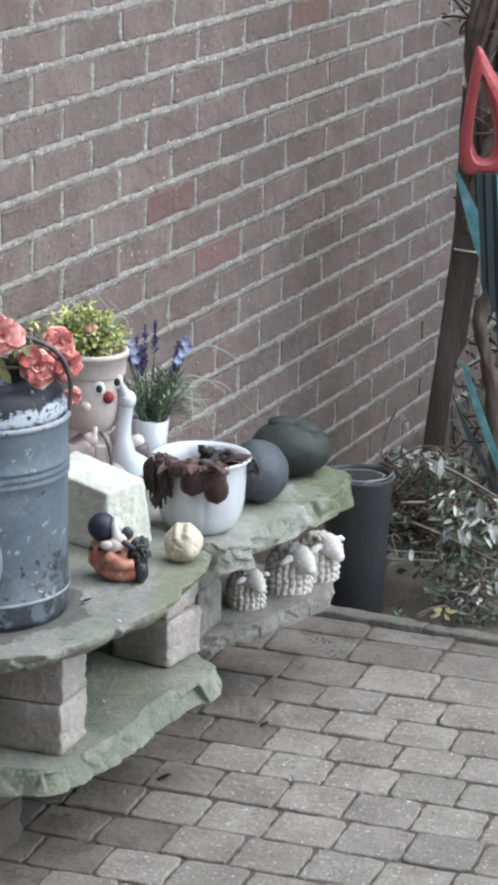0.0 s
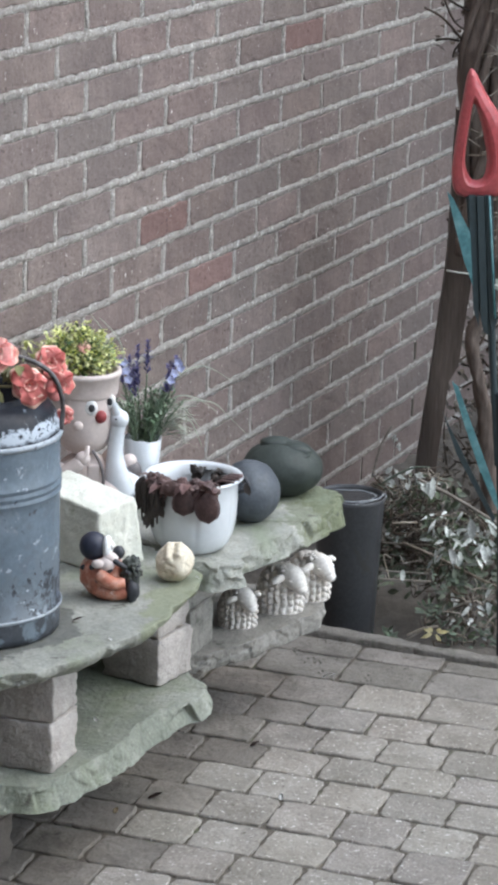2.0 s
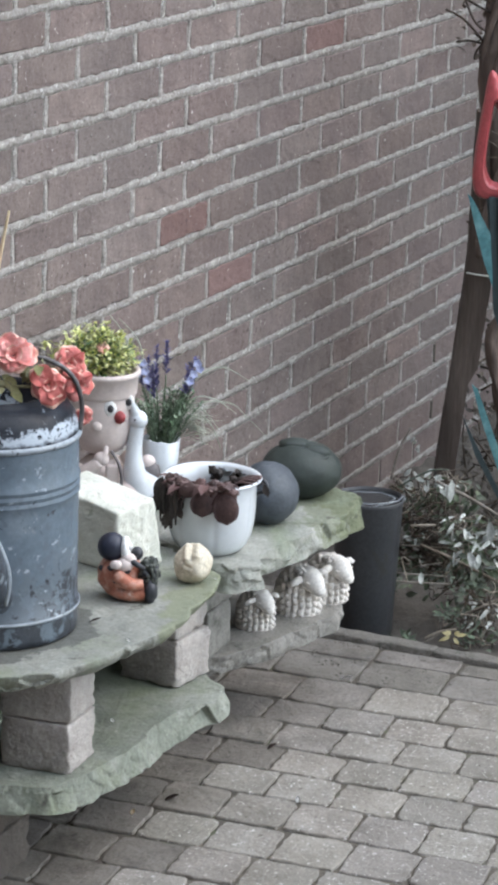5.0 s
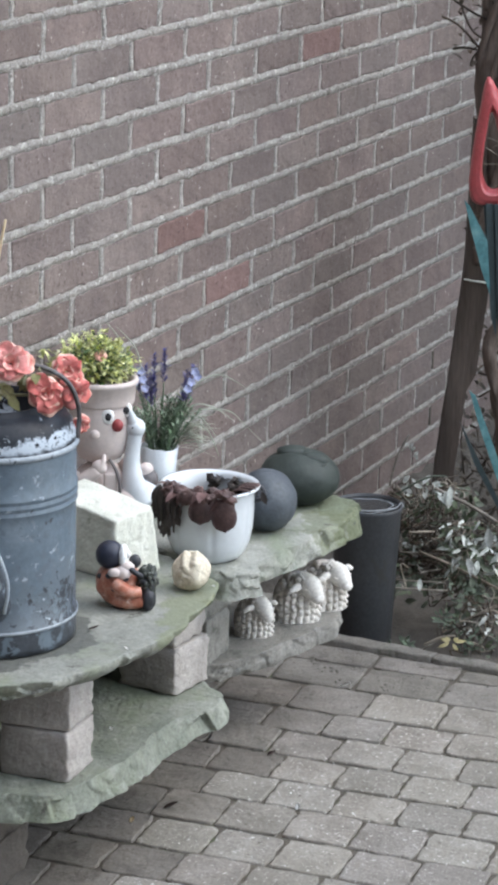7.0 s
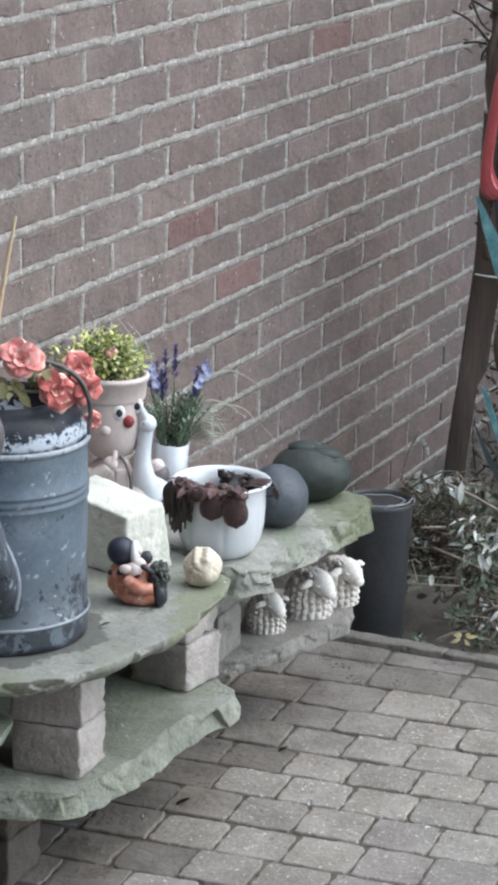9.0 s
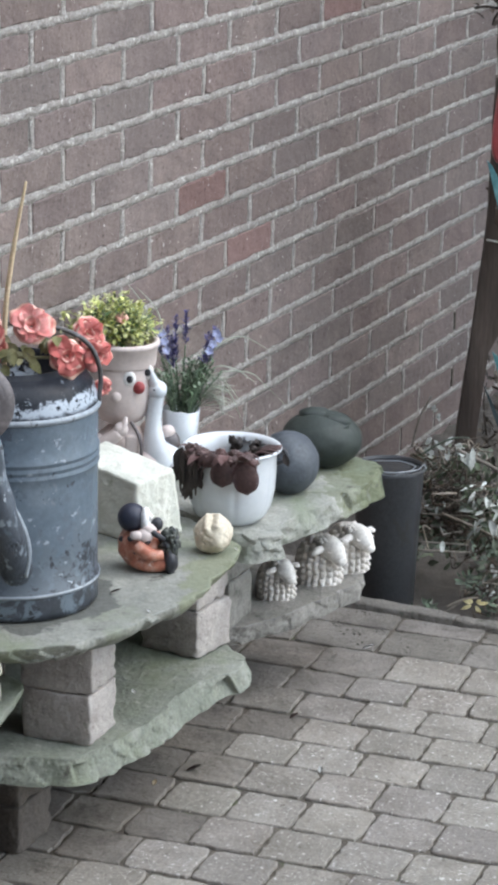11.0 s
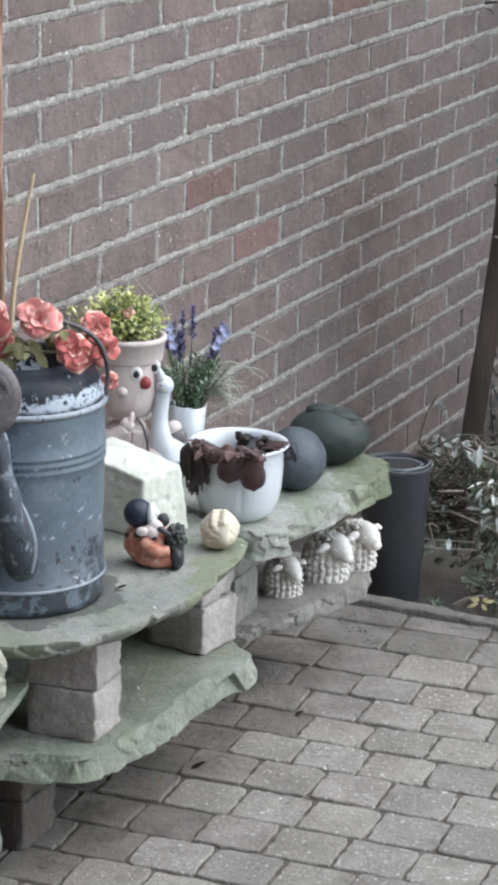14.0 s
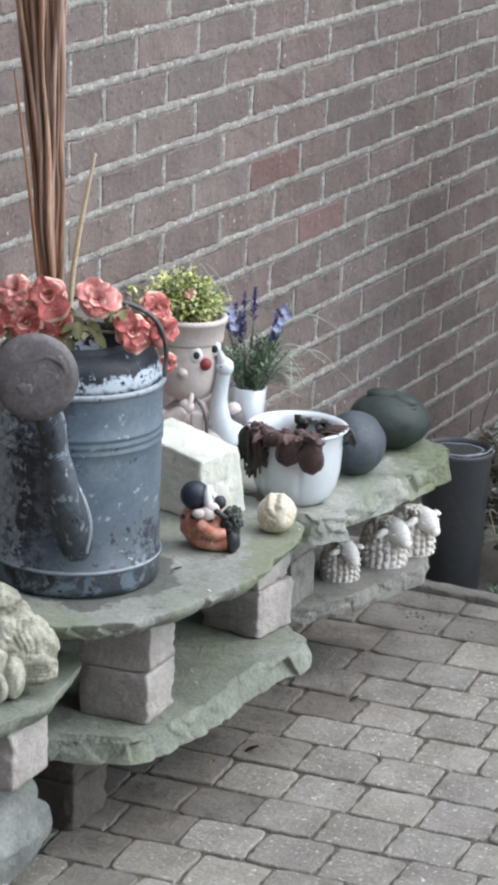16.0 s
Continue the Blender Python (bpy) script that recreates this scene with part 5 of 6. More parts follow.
lathe(bm, [(.046, .2814), (.048, .2826), (.050, .2814)], 48, wob=lambda a, z: 1 + .07 * math.sin(3 * a) + .05 * math.sin(7 * a))
part("floating_ring", bm, M["film"], bk, "thin ice ring on the water")
tube_b = bmesh.new()
tube(tube_b, [(-.07, 0, .28), (-.066, .0, .2895), (-.05, -.045, .291), (0, -.067, .291), (.05, -.045, .291), (.066, 0, .2895), (.07, 0, .28)], .0022, 6, n=30)
part("bail", tube_b, M["film"], bk, "thin wire bail lying on the rim")


def litter(name, loc, size, material, label, rz):
    """A fallen leaf or petal, slightly curled."""
    bm = bmesh.new()
    leaf(bm, (-size / 2, 0, .0008), (1, 0, .12), (0, 0, 1), size, size * .55, -0.25, rows=4)
    bmesh.ops.solidify(bm, geom=bm.faces[:], thickness=.0008)
    whole(name, bm, material, loc, rz, label, "litter")


for x, y, z, s, mm, rz in ((-.163, -.566, .001, .016, "white_paint", 20), (.387, -.429, .001, .022, "white_paint", -70), (-.432, -.358, LOW + .001, .010, "white_paint", 50),
                           (-.333, -.349, .001, .014, "straw", 10), (-.56, -.445, TOP_A + .001, .008, "white_paint", 80), (-.24, -.44, TOP_A + .001, .007, "white_paint", 80)):
    litter("fallen_petal", (x, y, z), s, M[mm], "small pale petal lying on the stone", rz)
for x, y, z, s, rz in ((-.509, -.365, TOP_A + .001, .018, -60), (-.255, -.382, .001, .024, -50), (.026, -.438, .001, .018, -40)):
    litter("fallen_leaf", (x, y, z), s, M["dead_leaf"], "small dark withered leaf on the stone", rz)

# ---- the planted corner behind the kerb ----
M["old_wood"] = mat("weathered_post_wood", [(0.058, 0.045, 0.038), (0.088, 0.069, 0.058), (0.125, 0.099, 0.083)], 22, 0.88, 0.6, 90, 220, stretch=(1, 1, 0.1))
M["bark"] = mat("vine_bark", [(0.068, 0.051, 0.043), (0.122, 0.094, 0.079), (0.185, 0.149, 0.126)], 40, 0.9, 1.0, 60, 200, stretch=(1, 1, 0.15))
M["twig"] = mat("dry_twig", [(0.125, 0.105, 0.085), (0.21, 0.183, 0.152), (0.33, 0.30, 0.26)], 30, 0.9, 0.3, 90, 220, island=0.35)
M["twig_dark"] = mat("dark_twig", [(0.05, 0.038, 0.03), (0.09, 0.07, 0.055)], 30, 0.9, 0.3, 90, 220, island=0.35)
M["red_plastic"] = mat("red_plastic", [(0.36, 0.062, 0.068), (0.44, 0.092, 0.098)], 7, 0.32, 0.06, 40, 120, spec=0.5)
M["teal"] = mat("teal_plastic", [(0.055, 0.15, 0.168), (0.085, 0.21, 0.228), (0.15, 0.29, 0.305)], 34, 0.5, 0.08, 60, 150)
M["teal_dark"] = mat("dark_teal_plastic", [(0.028, 0.042, 0.046), (0.042, 0.06, 0.065)], 14, 0.5, 0.08, 60, 150)
M["pole"] = mat("black_blue_pole", [(0.016, 0.018, 0.022), (0.028, 0.032, 0.038)], 14, 0.5, 0.1, 60, 150)
M["tie"] = mat("white_cable_tie", [(0.55, 0.58, 0.53), (0.66, 0.69, 0.64)], 14, 0.5, 0.0, 60, 150)
M["varieg"] = mat("silvery_leaf", [(0.27, 0.292, 0.27), (0.45, 0.47, 0.44), (0.66, 0.67, 0.64)], 70, 0.55, 0.1, 120, 220, island=0.45, spec=0.4)
M["ivy"] = mat("dark_ivy_leaf", [(0.045, 0.06, 0.036), (0.085, 0.10, 0.065)], 50, 0.5, 0.1, 120, 220, island=0.4, spec=0.4)
M["fern"] = mat("grey_green_fern", [(0.07, 0.092, 0.066), (0.12, 0.145, 0.108)], 50, 0.65, 0.1, 120, 220, island=0.35, spec=0.3)
M["litter_leaf"] = mat("dead_leaf_brown", [(0.06, 0.053, 0.045), (0.10, 0.089, 0.076), (0.15, 0.134, 0.116)], 40, 0.85, 0.2, 100, 200, island=0.4)
M["yellow_petal"] = mat("yellow_leaf", [(0.50, 0.42, 0.19), (0.62, 0.55, 0.32)], 50, 0.6, 0.1, 120, 220)
M["fence"] = mat("fence_board", [(0.048, 0.040, 0.034), (0.078, 0.066, 0.056)], 14, 0.9, 0.5, 60, 180, stretch=(1, 1, 0.12), rand=0.25)

# closing fence at the bed's far end, overgrown; unseen height added for shade
fence = thing("fence", (2.95, 0, -0.06), 0, "dark weathered board fence behind the vines, raised unseen to shade the wall", "fence")
for k in range(30):
    bm = bmesh.new()
    box(bm, (0, -0.06 - 0.122 * k, 1.3), (0.02, 0.118, 2.6 + random.uniform(-.01, .01)), 0.003, 1, 0.002)
    part("board", bm, M["fence"], fence, smooth=False)
for z in (0.3, 1.9):
    bm = bmesh.new()
    box(bm, (0.04, -1.83, z), (0.05, 3.6, 0.07), 0.004)
    part("rail", bm, M["fence"], fence, smooth=False)

# leaning post against the wall
bm = bmesh.new()
post_pts = [(-.016, 0, -0.212), (.003, 0, -.045), (.012, 0, .08), (.034, 0, .3), (.052, 0, .5), (.056, 0, .68), (.058, 0, .85)]
ring_prev = None
for x, y, z in smooth_open(post_pts, 36):
    w = .0245
    cut = .55 if z < .25 else 1.0   # the facing board ends above the foot
    ring = []
    for ax2, ay in ((-1, -1), (0, -1.02), (1, -1), (1, 0), (1, 1), (0, 1), (-1, 1), (-1, 0)):
        k = 1 + .06 * noise.noise(Vector((x * 20 + ax2, ay, z * 14)))
        ring.append(bm.verts.new((x + (ax2 * cut * 1.45 if ax2 > 0 else ax2) * w * k, ay * .022 * k, z)))
    if ring_prev:
        bridge(bm, ring_prev, ring)
    else:
        bm.faces.new(ring[::-1])
    ring_prev = ring
bm.faces.new(ring_prev)
post = whole("wooden_post", bm, M["old_wood"], (0, 0, 0), 0, "leaning weathered wooden post standing in the bed", "post", smooth=False)
post.matrix_world = pose(1.257, -0.290, 0.145, 0, 0, FACE) @ Matrix.Scale(0.918, 4)

# twisted vine trunk
vine = thing("vine", (0, 0, 0), 0, "twisted brown climbing vine with bare twigs", "vine")
vine.matrix_world = pose(1.156, -.428, .2134, 0, 0, FACE) @ Matrix.Scale(.88, 4)
bm = bmesh.new()
tv = tube(bm, [(.065, .03, -.33), (.05, .03, -.08), (.034, .02, .077), (.008, 0, .198), (-.012, 0, .305), (.034, 0, .428), (.031, 0, .561), (.0, .01, .66), (-.03, .01, .78), (-.044, 0, .932), (-.025, 0, 1.047), (.03, 0, 1.2), (.06, 0, 1.5)],
          [.024, .022, .02, .016, .017, .02, .021, .024, .03, .034, .034, .032, .03], 16, n=90)
for v in tv:
    v.co += Vector((noise.noise(v.co * 35), noise.noise(v.co * 35 + Vector((4, 0, 0))), 0)) * .008 + Vector((noise.noise(Vector((v.co.x * 160, v.co.y * 160, v.co.z * 14))), 0, 0)) * .006
part("trunk", bm, M["bark"], vine)
bm = bmesh.new()
tube(bm, [(.085, .04, -.33), (.10, .03, .3), (.085, .03, .55), (.12, .03, .8), (.08, .0, 1.0), (.13, .0, 1.3)], [.014, .014, .013, .013, .012, .01], 10, n=50)
part("side_stem", bm, M["bark"], vine)
for j in range(6):
    bm = bmesh.new()
    pts = []
    for k in range(16):
        f = k / 15
        z = .5 + f * .9
        cx = -.02 + .02 * math.sin(z * 5) + (0.05 if z > 1.1 else 0) * (z - 1.1) * 3
        aa = j * 1.05 + z * (5 + j * .7)
        rr = .034 + .012 * math.sin(j * 2 + z * 7)
        pts.append((cx + rr * math.cos(aa), rr * math.sin(aa), z))
    tube(bm, pts, [.007 + .003 * (j % 3)] * 16, 8, n=60)
    part("strand", bm, M["bark"], vine)
random.seed(44)
bm = bmesh.new()
for k in range(1000):
    b0 = Vector((random.uniform(.01, .24), random.uniform(-.09, .05), random.uniform(.5, 1.3)))
    d = rdir(-.6, .8) * random.uniform(.04, .12)
    tube(bm, [b0, b0 + d * .5 + rdir() * .012, b0 + d], [.0022, .0018, .0008], 5, n=5)
part("twig_tangle", bm, M["twig"], vine, "tangle of dry tendrils", kind="stuff")
bm = bmesh.new()
for p in ([(-.04, 0, .95), (-.08, .0, 1.0), (-.12, .0, 1.04), (-.16, .0, 1.06)], [(-.04, 0, 1.0), (-.09, 0, 1.03), (-.12, 0, 1.09)], [(-.05, 0, .98), (-.1, .01, .99), (-.13, .02, .985)],
          [(-.03, 0, 1.02), (-.05, 0, 1.1), (-.1, 0, 1.15)], [(-.06, 0, 1.0), (-.085, 0, .97), (-.09, .0, .95)], [(-.02, 0, 1.04), (-.09, 0, 1.07), (-.17, 0, 1.12)]):
    tube(bm, p, .0028, 5, n=10)
for k in range(26):
    b0 = Vector((random.uniform(-.14, -.05), random.uniform(-.01, .01), random.uniform(.95, 1.12)))
    leaf(bm, b0, rdir(), (0, 0, 1), random.uniform(.015, .035), .012, .3)
part("bare_twig", bm, M["twig_dark"], vine, "dark bare twigs", kind="stuff")

# garden tool with red grip and teal blades
T0 = (.731, -.648, -.05)
tool = thing("garden_tool", T0, FACE, "garden tool with red plastic loop grip and teal blades", "garden tool")


def plate(bm, pts, thick, y=0.0, n=0, mi=0, bev=0.0):
    ps = [Vector((x, y, z + .05)) for x, z in pts]
    if n:
        ps = smooth_closed(ps, n)
    a = [bm.verts.new(p + Vector((0, -thick / 2, 0))) for p in ps]
    b2 = [bm.verts.new(p + Vector((0, thick / 2, 0))) for p in ps]
    bridge(bm, a, b2, mi)
    bm.faces.new(a).material_index = mi
    bm.faces.new(b2[::-1]).material_index = mi
    bmesh.ops.recalc_face_normals(bm, faces=bm.faces)


bm = bmesh.new()
outer = smooth_closed([(-.116, 1.096, 0), (-.129, 1.03, 0), (-.139, .945, 0), (-.140, .89, 0), (-.125, .863, 0), (-.074, .862, 0), (-.035, .872, 0), (-.022, .918, 0), (-.045, .99, 0), (-.085, 1.052, 0)], 150)
inner = smooth_closed([(-.107, 1.03, 0), (-.112, .995, 0), (-.116, .955, 0), (-.116, .92, 0), (-.104, .894, 0), (-.084, .896, 0), (-.077, .926, 0), (-.085, .972, 0), (-.093, 1.0, 0), (-.1, 1.02, 0)], 150)
sec = []
for f, dy in ((0.0, 0.0), (.05, -.008), (.16, -.0135), (.42, -.0175), (.70, -.0195), (.80, -.0170), (.92, -.006), (1.0, .006), (.92, .014), (.30, .0185), (.05, .010)):
    sec.append([bm.verts.new((o.x + (i.x - o.x) * f, dy, o.y + (i.y - o.y) * f + .05)) for o, i in zip(outer, inner)])
for a, b2 in zip(sec, sec[1:] + sec[:1]):
    bridge(bm, a, b2)
bmesh.ops.recalc_face_normals(bm, faces=bm.faces)
part("grip", bm, M["red_plastic"], tool, "red plastic loop grip", smooth=False)
bm = bmesh.new()
tube(bm, [(-.082, 0, .925), (-.075, 0, .90), (-.056, 0, .70), (-.040, 0, .535), (-.026, 0, .40)], [.014, .013, .0085, .0065, .0065], 14, n=30)
part("shaft", bm, M["teal_dark"], tool, "slim grey-teal shaft")
bm = bmesh.new()
tube(bm, [(-.0285, 0, .537), (-.027, 0, .52), (-.010, 0, .3), (.006, 0, .0)], [.011, .0125, .0125, .0135], 16, n=30)
part("lower_tube", bm, M["pole"], tool, "dark wider lower tube")
bm = bmesh.new()
plate(bm, [(-.110, .868), (-.097, .868), (-.083, .70), (-.078, .62), (-.090, .655), (-.101, .756)], .006, -.020)
plate(bm, [(-.095, .868), (-.082, .868), (-.068, .70), (-.062, .61), (-.076, .64), (-.086, .756)], .006, -.024)
plate(bm, [(-.114, .868), (-.066, .868), (-.044, .63), (-.052, .60), (-.068, .61), (-.096, .72)], .006, -.008)
plate(bm, [(-.080, .868), (-.072, .868), (-.050, .65), (-.050, .60), (-.060, .64), (-.070, .756)], .006, -.017)
part("blade_guard", bm, M["teal_dark"], tool, "dark teal blade guard", smooth=False)
bm = bmesh.new()
plate(bm, [(-.150, .875), (-.140, .865), (-.104, .80), (-.094, .70), (-.112, .745), (-.132, .81)], .005, -.024)
part("blade", bm, M["teal"], tool, "teal pointed blade", smooth=False)
bm = bmesh.new()
plate(bm, [(-.122, .515), (-.110, .505), (-.084, .44), (-.052, .362), (-.028, .30), (-.021, .262), (-.034, .285), (-.062, .345), (-.098, .44)], .005, -.016)
part("blade", bm, M["teal"], tool, "teal pointed blade", smooth=False)
bm = bmesh.new()
plate(bm, [(-.137, .455), (-.1, .385), (-.027, .25), (-.030, .238), (-.107, .375)], .006, -.008)
part("blade", bm, M["teal_dark"], tool, "dark teal blade", smooth=False)
bm = bmesh.new()
plate(bm, [(-.074, .868), (-.070, .868), (-.048, .64), (-.052, .64)], .004, -.025)
part("trim_strip", bm, M["teal"], tool, "teal strip along the shaft")
for (x, z), r in (((-.064, .70), .018), ((-.055, .694), .02)):
    bm = bmesh.new()
    lathe(bm, [(r, -.003), (r + .0025, 0), (r, .003)], 28, m=pose(x + .02, 0, z + .05, 6, 8, 0))
    part("cable_tie", bm, M["tie"], tool, "white cable tie")
bm = bmesh.new()
tube(bm, [(.095, -.028, .478), (.05, -.03, .483), (.027, -.03, .487)], .0022, 6)
tie = whole("wire_tie", bm, M["tie"], (0, 0, 0), 0, "pale wire tied round the post", "wire")
tie.matrix_world = pose(1.257, -0.290, 0.145, 0, 0, FACE) @ Matrix.Scale(0.918, 4)

# low plants, ivy and dry stems in the bed
bed = thing("dry_shrub", (.95, -.5, -.05), FACE, "half-dead shrub with pale curled leaves and dry stems", "shrub")
grow = random.Random(77)


def curl(bm, c, spread, size, r=.0016, n=9):
    """A bent dry twig near c."""
    b0 = Vector(c) + Vector((grow.uniform(-1, 1) * spread[0], grow.uniform(-1, 1) * spread[1], grow.uniform(-1, 1) * spread[2]))
    d = Vector((grow.uniform(-1, 1), grow.uniform(-.5, .5), grow.uniform(-.6, .6))).normalized() * size * grow.uniform(.5, 1.2)
    k = size * .32
    w1, w2 = (Vector([grow.uniform(-k, k) for _ in range(3)]) for _ in range(2))
    tube(bm, [b0, b0 + d * .35 + w1, b0 + d * .7 + w2, b0 + d], [r, r, r * .8, r * .5], 5, n=n)


def spray(bm, c, spread, count, ln, wd, zdir=(-1, .3), bend=(.1, .6)):
    """Leaves scattered round c."""
    for _ in range(count):
        p = Vector(c) + Vector([grow.uniform(-1, 1) * s for s in spread])
        p.z = max(p.z, .004)
        leaf(bm, p, (grow.uniform(-1, 1), grow.uniform(-.8, .1), grow.uniform(*zdir)), (grow.uniform(-.4, .4), -.8, .5), grow.uniform(*ln), grow.uniform(*wd), grow.uniform(*bend))


bmA, bmB, bmC, bmD, bmE = (bmesh.new() for _ in range(5))
# long stems lying across the clump
for pts, r in (([(-.116, -.08, .315), (-.05, -.085, .285), (.026, -.09, .242), (.10, -.09, .20)], .0036), ([(-.14, -.08, .184), (-.071, -.085, .157), (.021, -.09, .113), (.09, -.09, .085)], .003),
               ([(-.18, -.06, .176), (-.12, -.065, .175), (-.073, -.06, .172)], .0021), ([(-.185, -.08, .124), (-.13, -.08, .122), (-.085, -.08, .120)], .0018),
               ([(-.185, -.08, .107), (-.13, -.085, .107), (-.08, -.08, .104)], .0022), ([(-.20, -.02, .30), (-.187, -.02, .36), (-.166, -.02, .405)], .0026),
               ([(-.052, -.16, .07), (-.02, -.165, .088), (.01, -.165, .105)], .004), ([(-.165, -.12, .235), (-.14, -.12, .237), (-.115, -.12, .238)], .0026),
               ([(-.13, -.19, .03), (-.10, -.19, .045), (-.07, -.19, .05)], .0022), ([(-.14, -.19, .015), (-.12, -.195, .03), (-.10, -.19, .042)], .002),
               ([(.02, -.09, .235), (.06, -.09, .225), (.12, -.09, .215)], .0026)):
    tube(bmA, pts, [r, r, r * .9, r * .7][:len(pts)], 6, n=14)
tube(bmD, [(-.185, -.07, .30), (-.15, -.075, .325), (-.12, -.075, .337), (-.092, -.075, .338)], [.002, .0022, .002, .001], 6, n=14)
for k in range(190):   # brown tangle behind the bucket
    curl(bmE if k % 3 else bmA, (-.12, -.03, .21), (.06, .05, .09), .055)
for k in range(46):
    curl(bmA if k % 2 else bmE, (-.03, -.04, .17), (.09, .06, .06), .08)
for k in range(70):   # low right tangle
    curl(bmA if k % 2 else bmE, (.01, -.15, .055), (.075, .05, .05), .06)
for k in range(60):
    curl(bmE, (.06, .15, .05), (.15, .15, .05), .09)
spray(bmB, (-.025, -.10, .205), (.06, .03, .05), 44, (.014, .034), (.0045, .010))
spray(bmB, (.07, -.10, .19), (.05, .03, .05), 30, (.014, .034), (.0045, .010))
spray(bmC, (-.02, -.08, .19), (.08, .03, .06), 70, (.010, .022), (.005, .010))
for x, z, ln, wd, dx in ((-.012, .252, .042, .017, .1), (-.05, .19, .036, .016, .5), (-.03, .185, .03, .014, -.1), (-.09, .335, .045, .013, -.05), (-.10, .325, .03, .012, .2), (-.14, .145, .024, .011, .0),
                         (.035, .12, .03, .008, -.4), (.03, .085, .03, .010, .1), (.035, .03, .028, .012, -.5), (-.042, .10, .02, .009, .2), (.012, .20, .034, .014, .3)):
    leaf(bmB, (x, -.135, z), (dx, -.25, -1), (0, -1, .2), ln, wd, .12, rows=4)
spray(bmB, (-.145, -.05, .315), (.04, .03, .018), 16, (.014, .026), (.006, .011))
spray(bmB, (-.158, -.02, .385), (.012, .01, .02), 6, (.008, .014), (.005, .008))
spray(bmB, (-.12, -.03, .23), (.06, .04, .06), 22, (.010, .02), (.005, .009))
spray(bmB, (.02, -.16, .05), (.07, .04, .045), 24, (.012, .028), (.005, .010))
spray(bmC, (-.10, .0, .19), (.08, .06, .10), 210, (.012, .026), (.006, .013))
spray(bmC, (.05, -.05, .10), (.12, .10, .09), 260, (.012, .028), (.006, .013))
spray(bmC, (.0, .30, .02), (.2, .2, .02), 260, (.014, .03), (.008, .015))
for c, s, n in (((-.180, -.20, .03), (.024, .012, .014), 34), ((-.09, -.17, .07), (.024, .015, .014), 26), ((-.055, -.15, .125), (.026, .015, .016), 24), ((.0, -.19, .03), (.06, .015, .03), 44)):
    spray(bmD, c, s, n, (.010, .021), (.0035, .007), (-.3, .9))
part("dark_stem", bmE, M["twig_dark"], bed, "dark rotting stems", kind="stuff")
part("dry_stem", bmA, M["twig"], bed, "dry bent stems", kind="stuff")
part("pale_leaf", bmB, M["varieg"], bed, "pale silvery curled leaves", kind="stuff")
part("ground_foliage", bmC, M["ivy"], bed, "dark green low foliage", kind="stuff")
part("fern_tuft", bmD, M["fern"], bed, "fresh green tufts at the kerb", kind="stuff")
crumbs = random.Random(61)
bm = bmesh.new()
for k in range(26):   # earth spilled over the paving by the bed
    cx, cy = .585 - abs(crumbs.gauss(0, .13)), -.42 + crumbs.gauss(0, .13)
    for j in range(crumbs.randint(2, 9)):
        x, y = cx + crumbs.gauss(0, .008), cy + crumbs.gauss(0, .010)
        if .05 < x < .588 and y < -.12:
            r = crumbs.uniform(.0005, .0021)
            blob(bm, (x, y, .0004), (r * crumbs.uniform(.9, 2.2), r * crumbs.uniform(.8, 1.5), r * .5), 1, 0.7, seed=k + j)
whole("soil_crumbs", bm, M["soil"], label="dark soil crumbs scattered on the paving", category="soil", kind="stuff")
# withered growth between the posts
hedge = thing("withered_hedge", (0, 0, 0), 0, "dark withered hedge of dry stems and dead leaves", "hedge")
hedge.matrix_world = pose(1.481, -.569, .169, 0, 0, FACE) @ Matrix.Scale(.88, 4)
bmA, bmB = bmesh.new(), bmesh.new()
for k in range(560):
    b0 = Vector((random.uniform(-.345, .4), random.uniform(-.12, .2), random.uniform(-.28, .9)))
    d = rdir(-.5, .9) * random.uniform(.06, .2)
    if b0.x < -.08:
        d.x = abs(d.x)
    tube(bmA, [b0, b0 + d * .5 + rdir() * .025, b0 + d], [.003, .0025, .001], 5, n=6)
for k in range(2200):
    b0 = Vector((random.uniform(-.345, .4), random.uniform(-.12, .2), -.28 + random.uniform(0, 1.0) * random.random() ** .8))
    d = rdir(-.8, .3)
    if b0.x < -.2:
        d.x = abs(d.x)
    leaf(bmB, b0, d, (0, -.5, 1), random.uniform(.013, .03), random.uniform(.007, .015), .4)
part("hedge_stem", bmA, M["twig_dark"], hedge, kind="stuff")
part("dead_foliage", bmB, M["litter_leaf"], hedge, "brown-grey dead leaves", kind="stuff")

bm = bmesh.new()
for k in range(6):
    a = (0.3, 0.9, 2.2, 2.6, 3.6, 5.2)[k]
    leaf(bm, (-.078 + .006 * math.cos(a), -.2, .04 + .004 * math.sin(a)), (math.cos(a), -.4, math.sin(a) * .7), (0, -1, .3), random.uniform(.010, .022), .008, .5)
part("yellowed_leaf", bm, M["yellow_petal"], bed, "yellowed leaves")


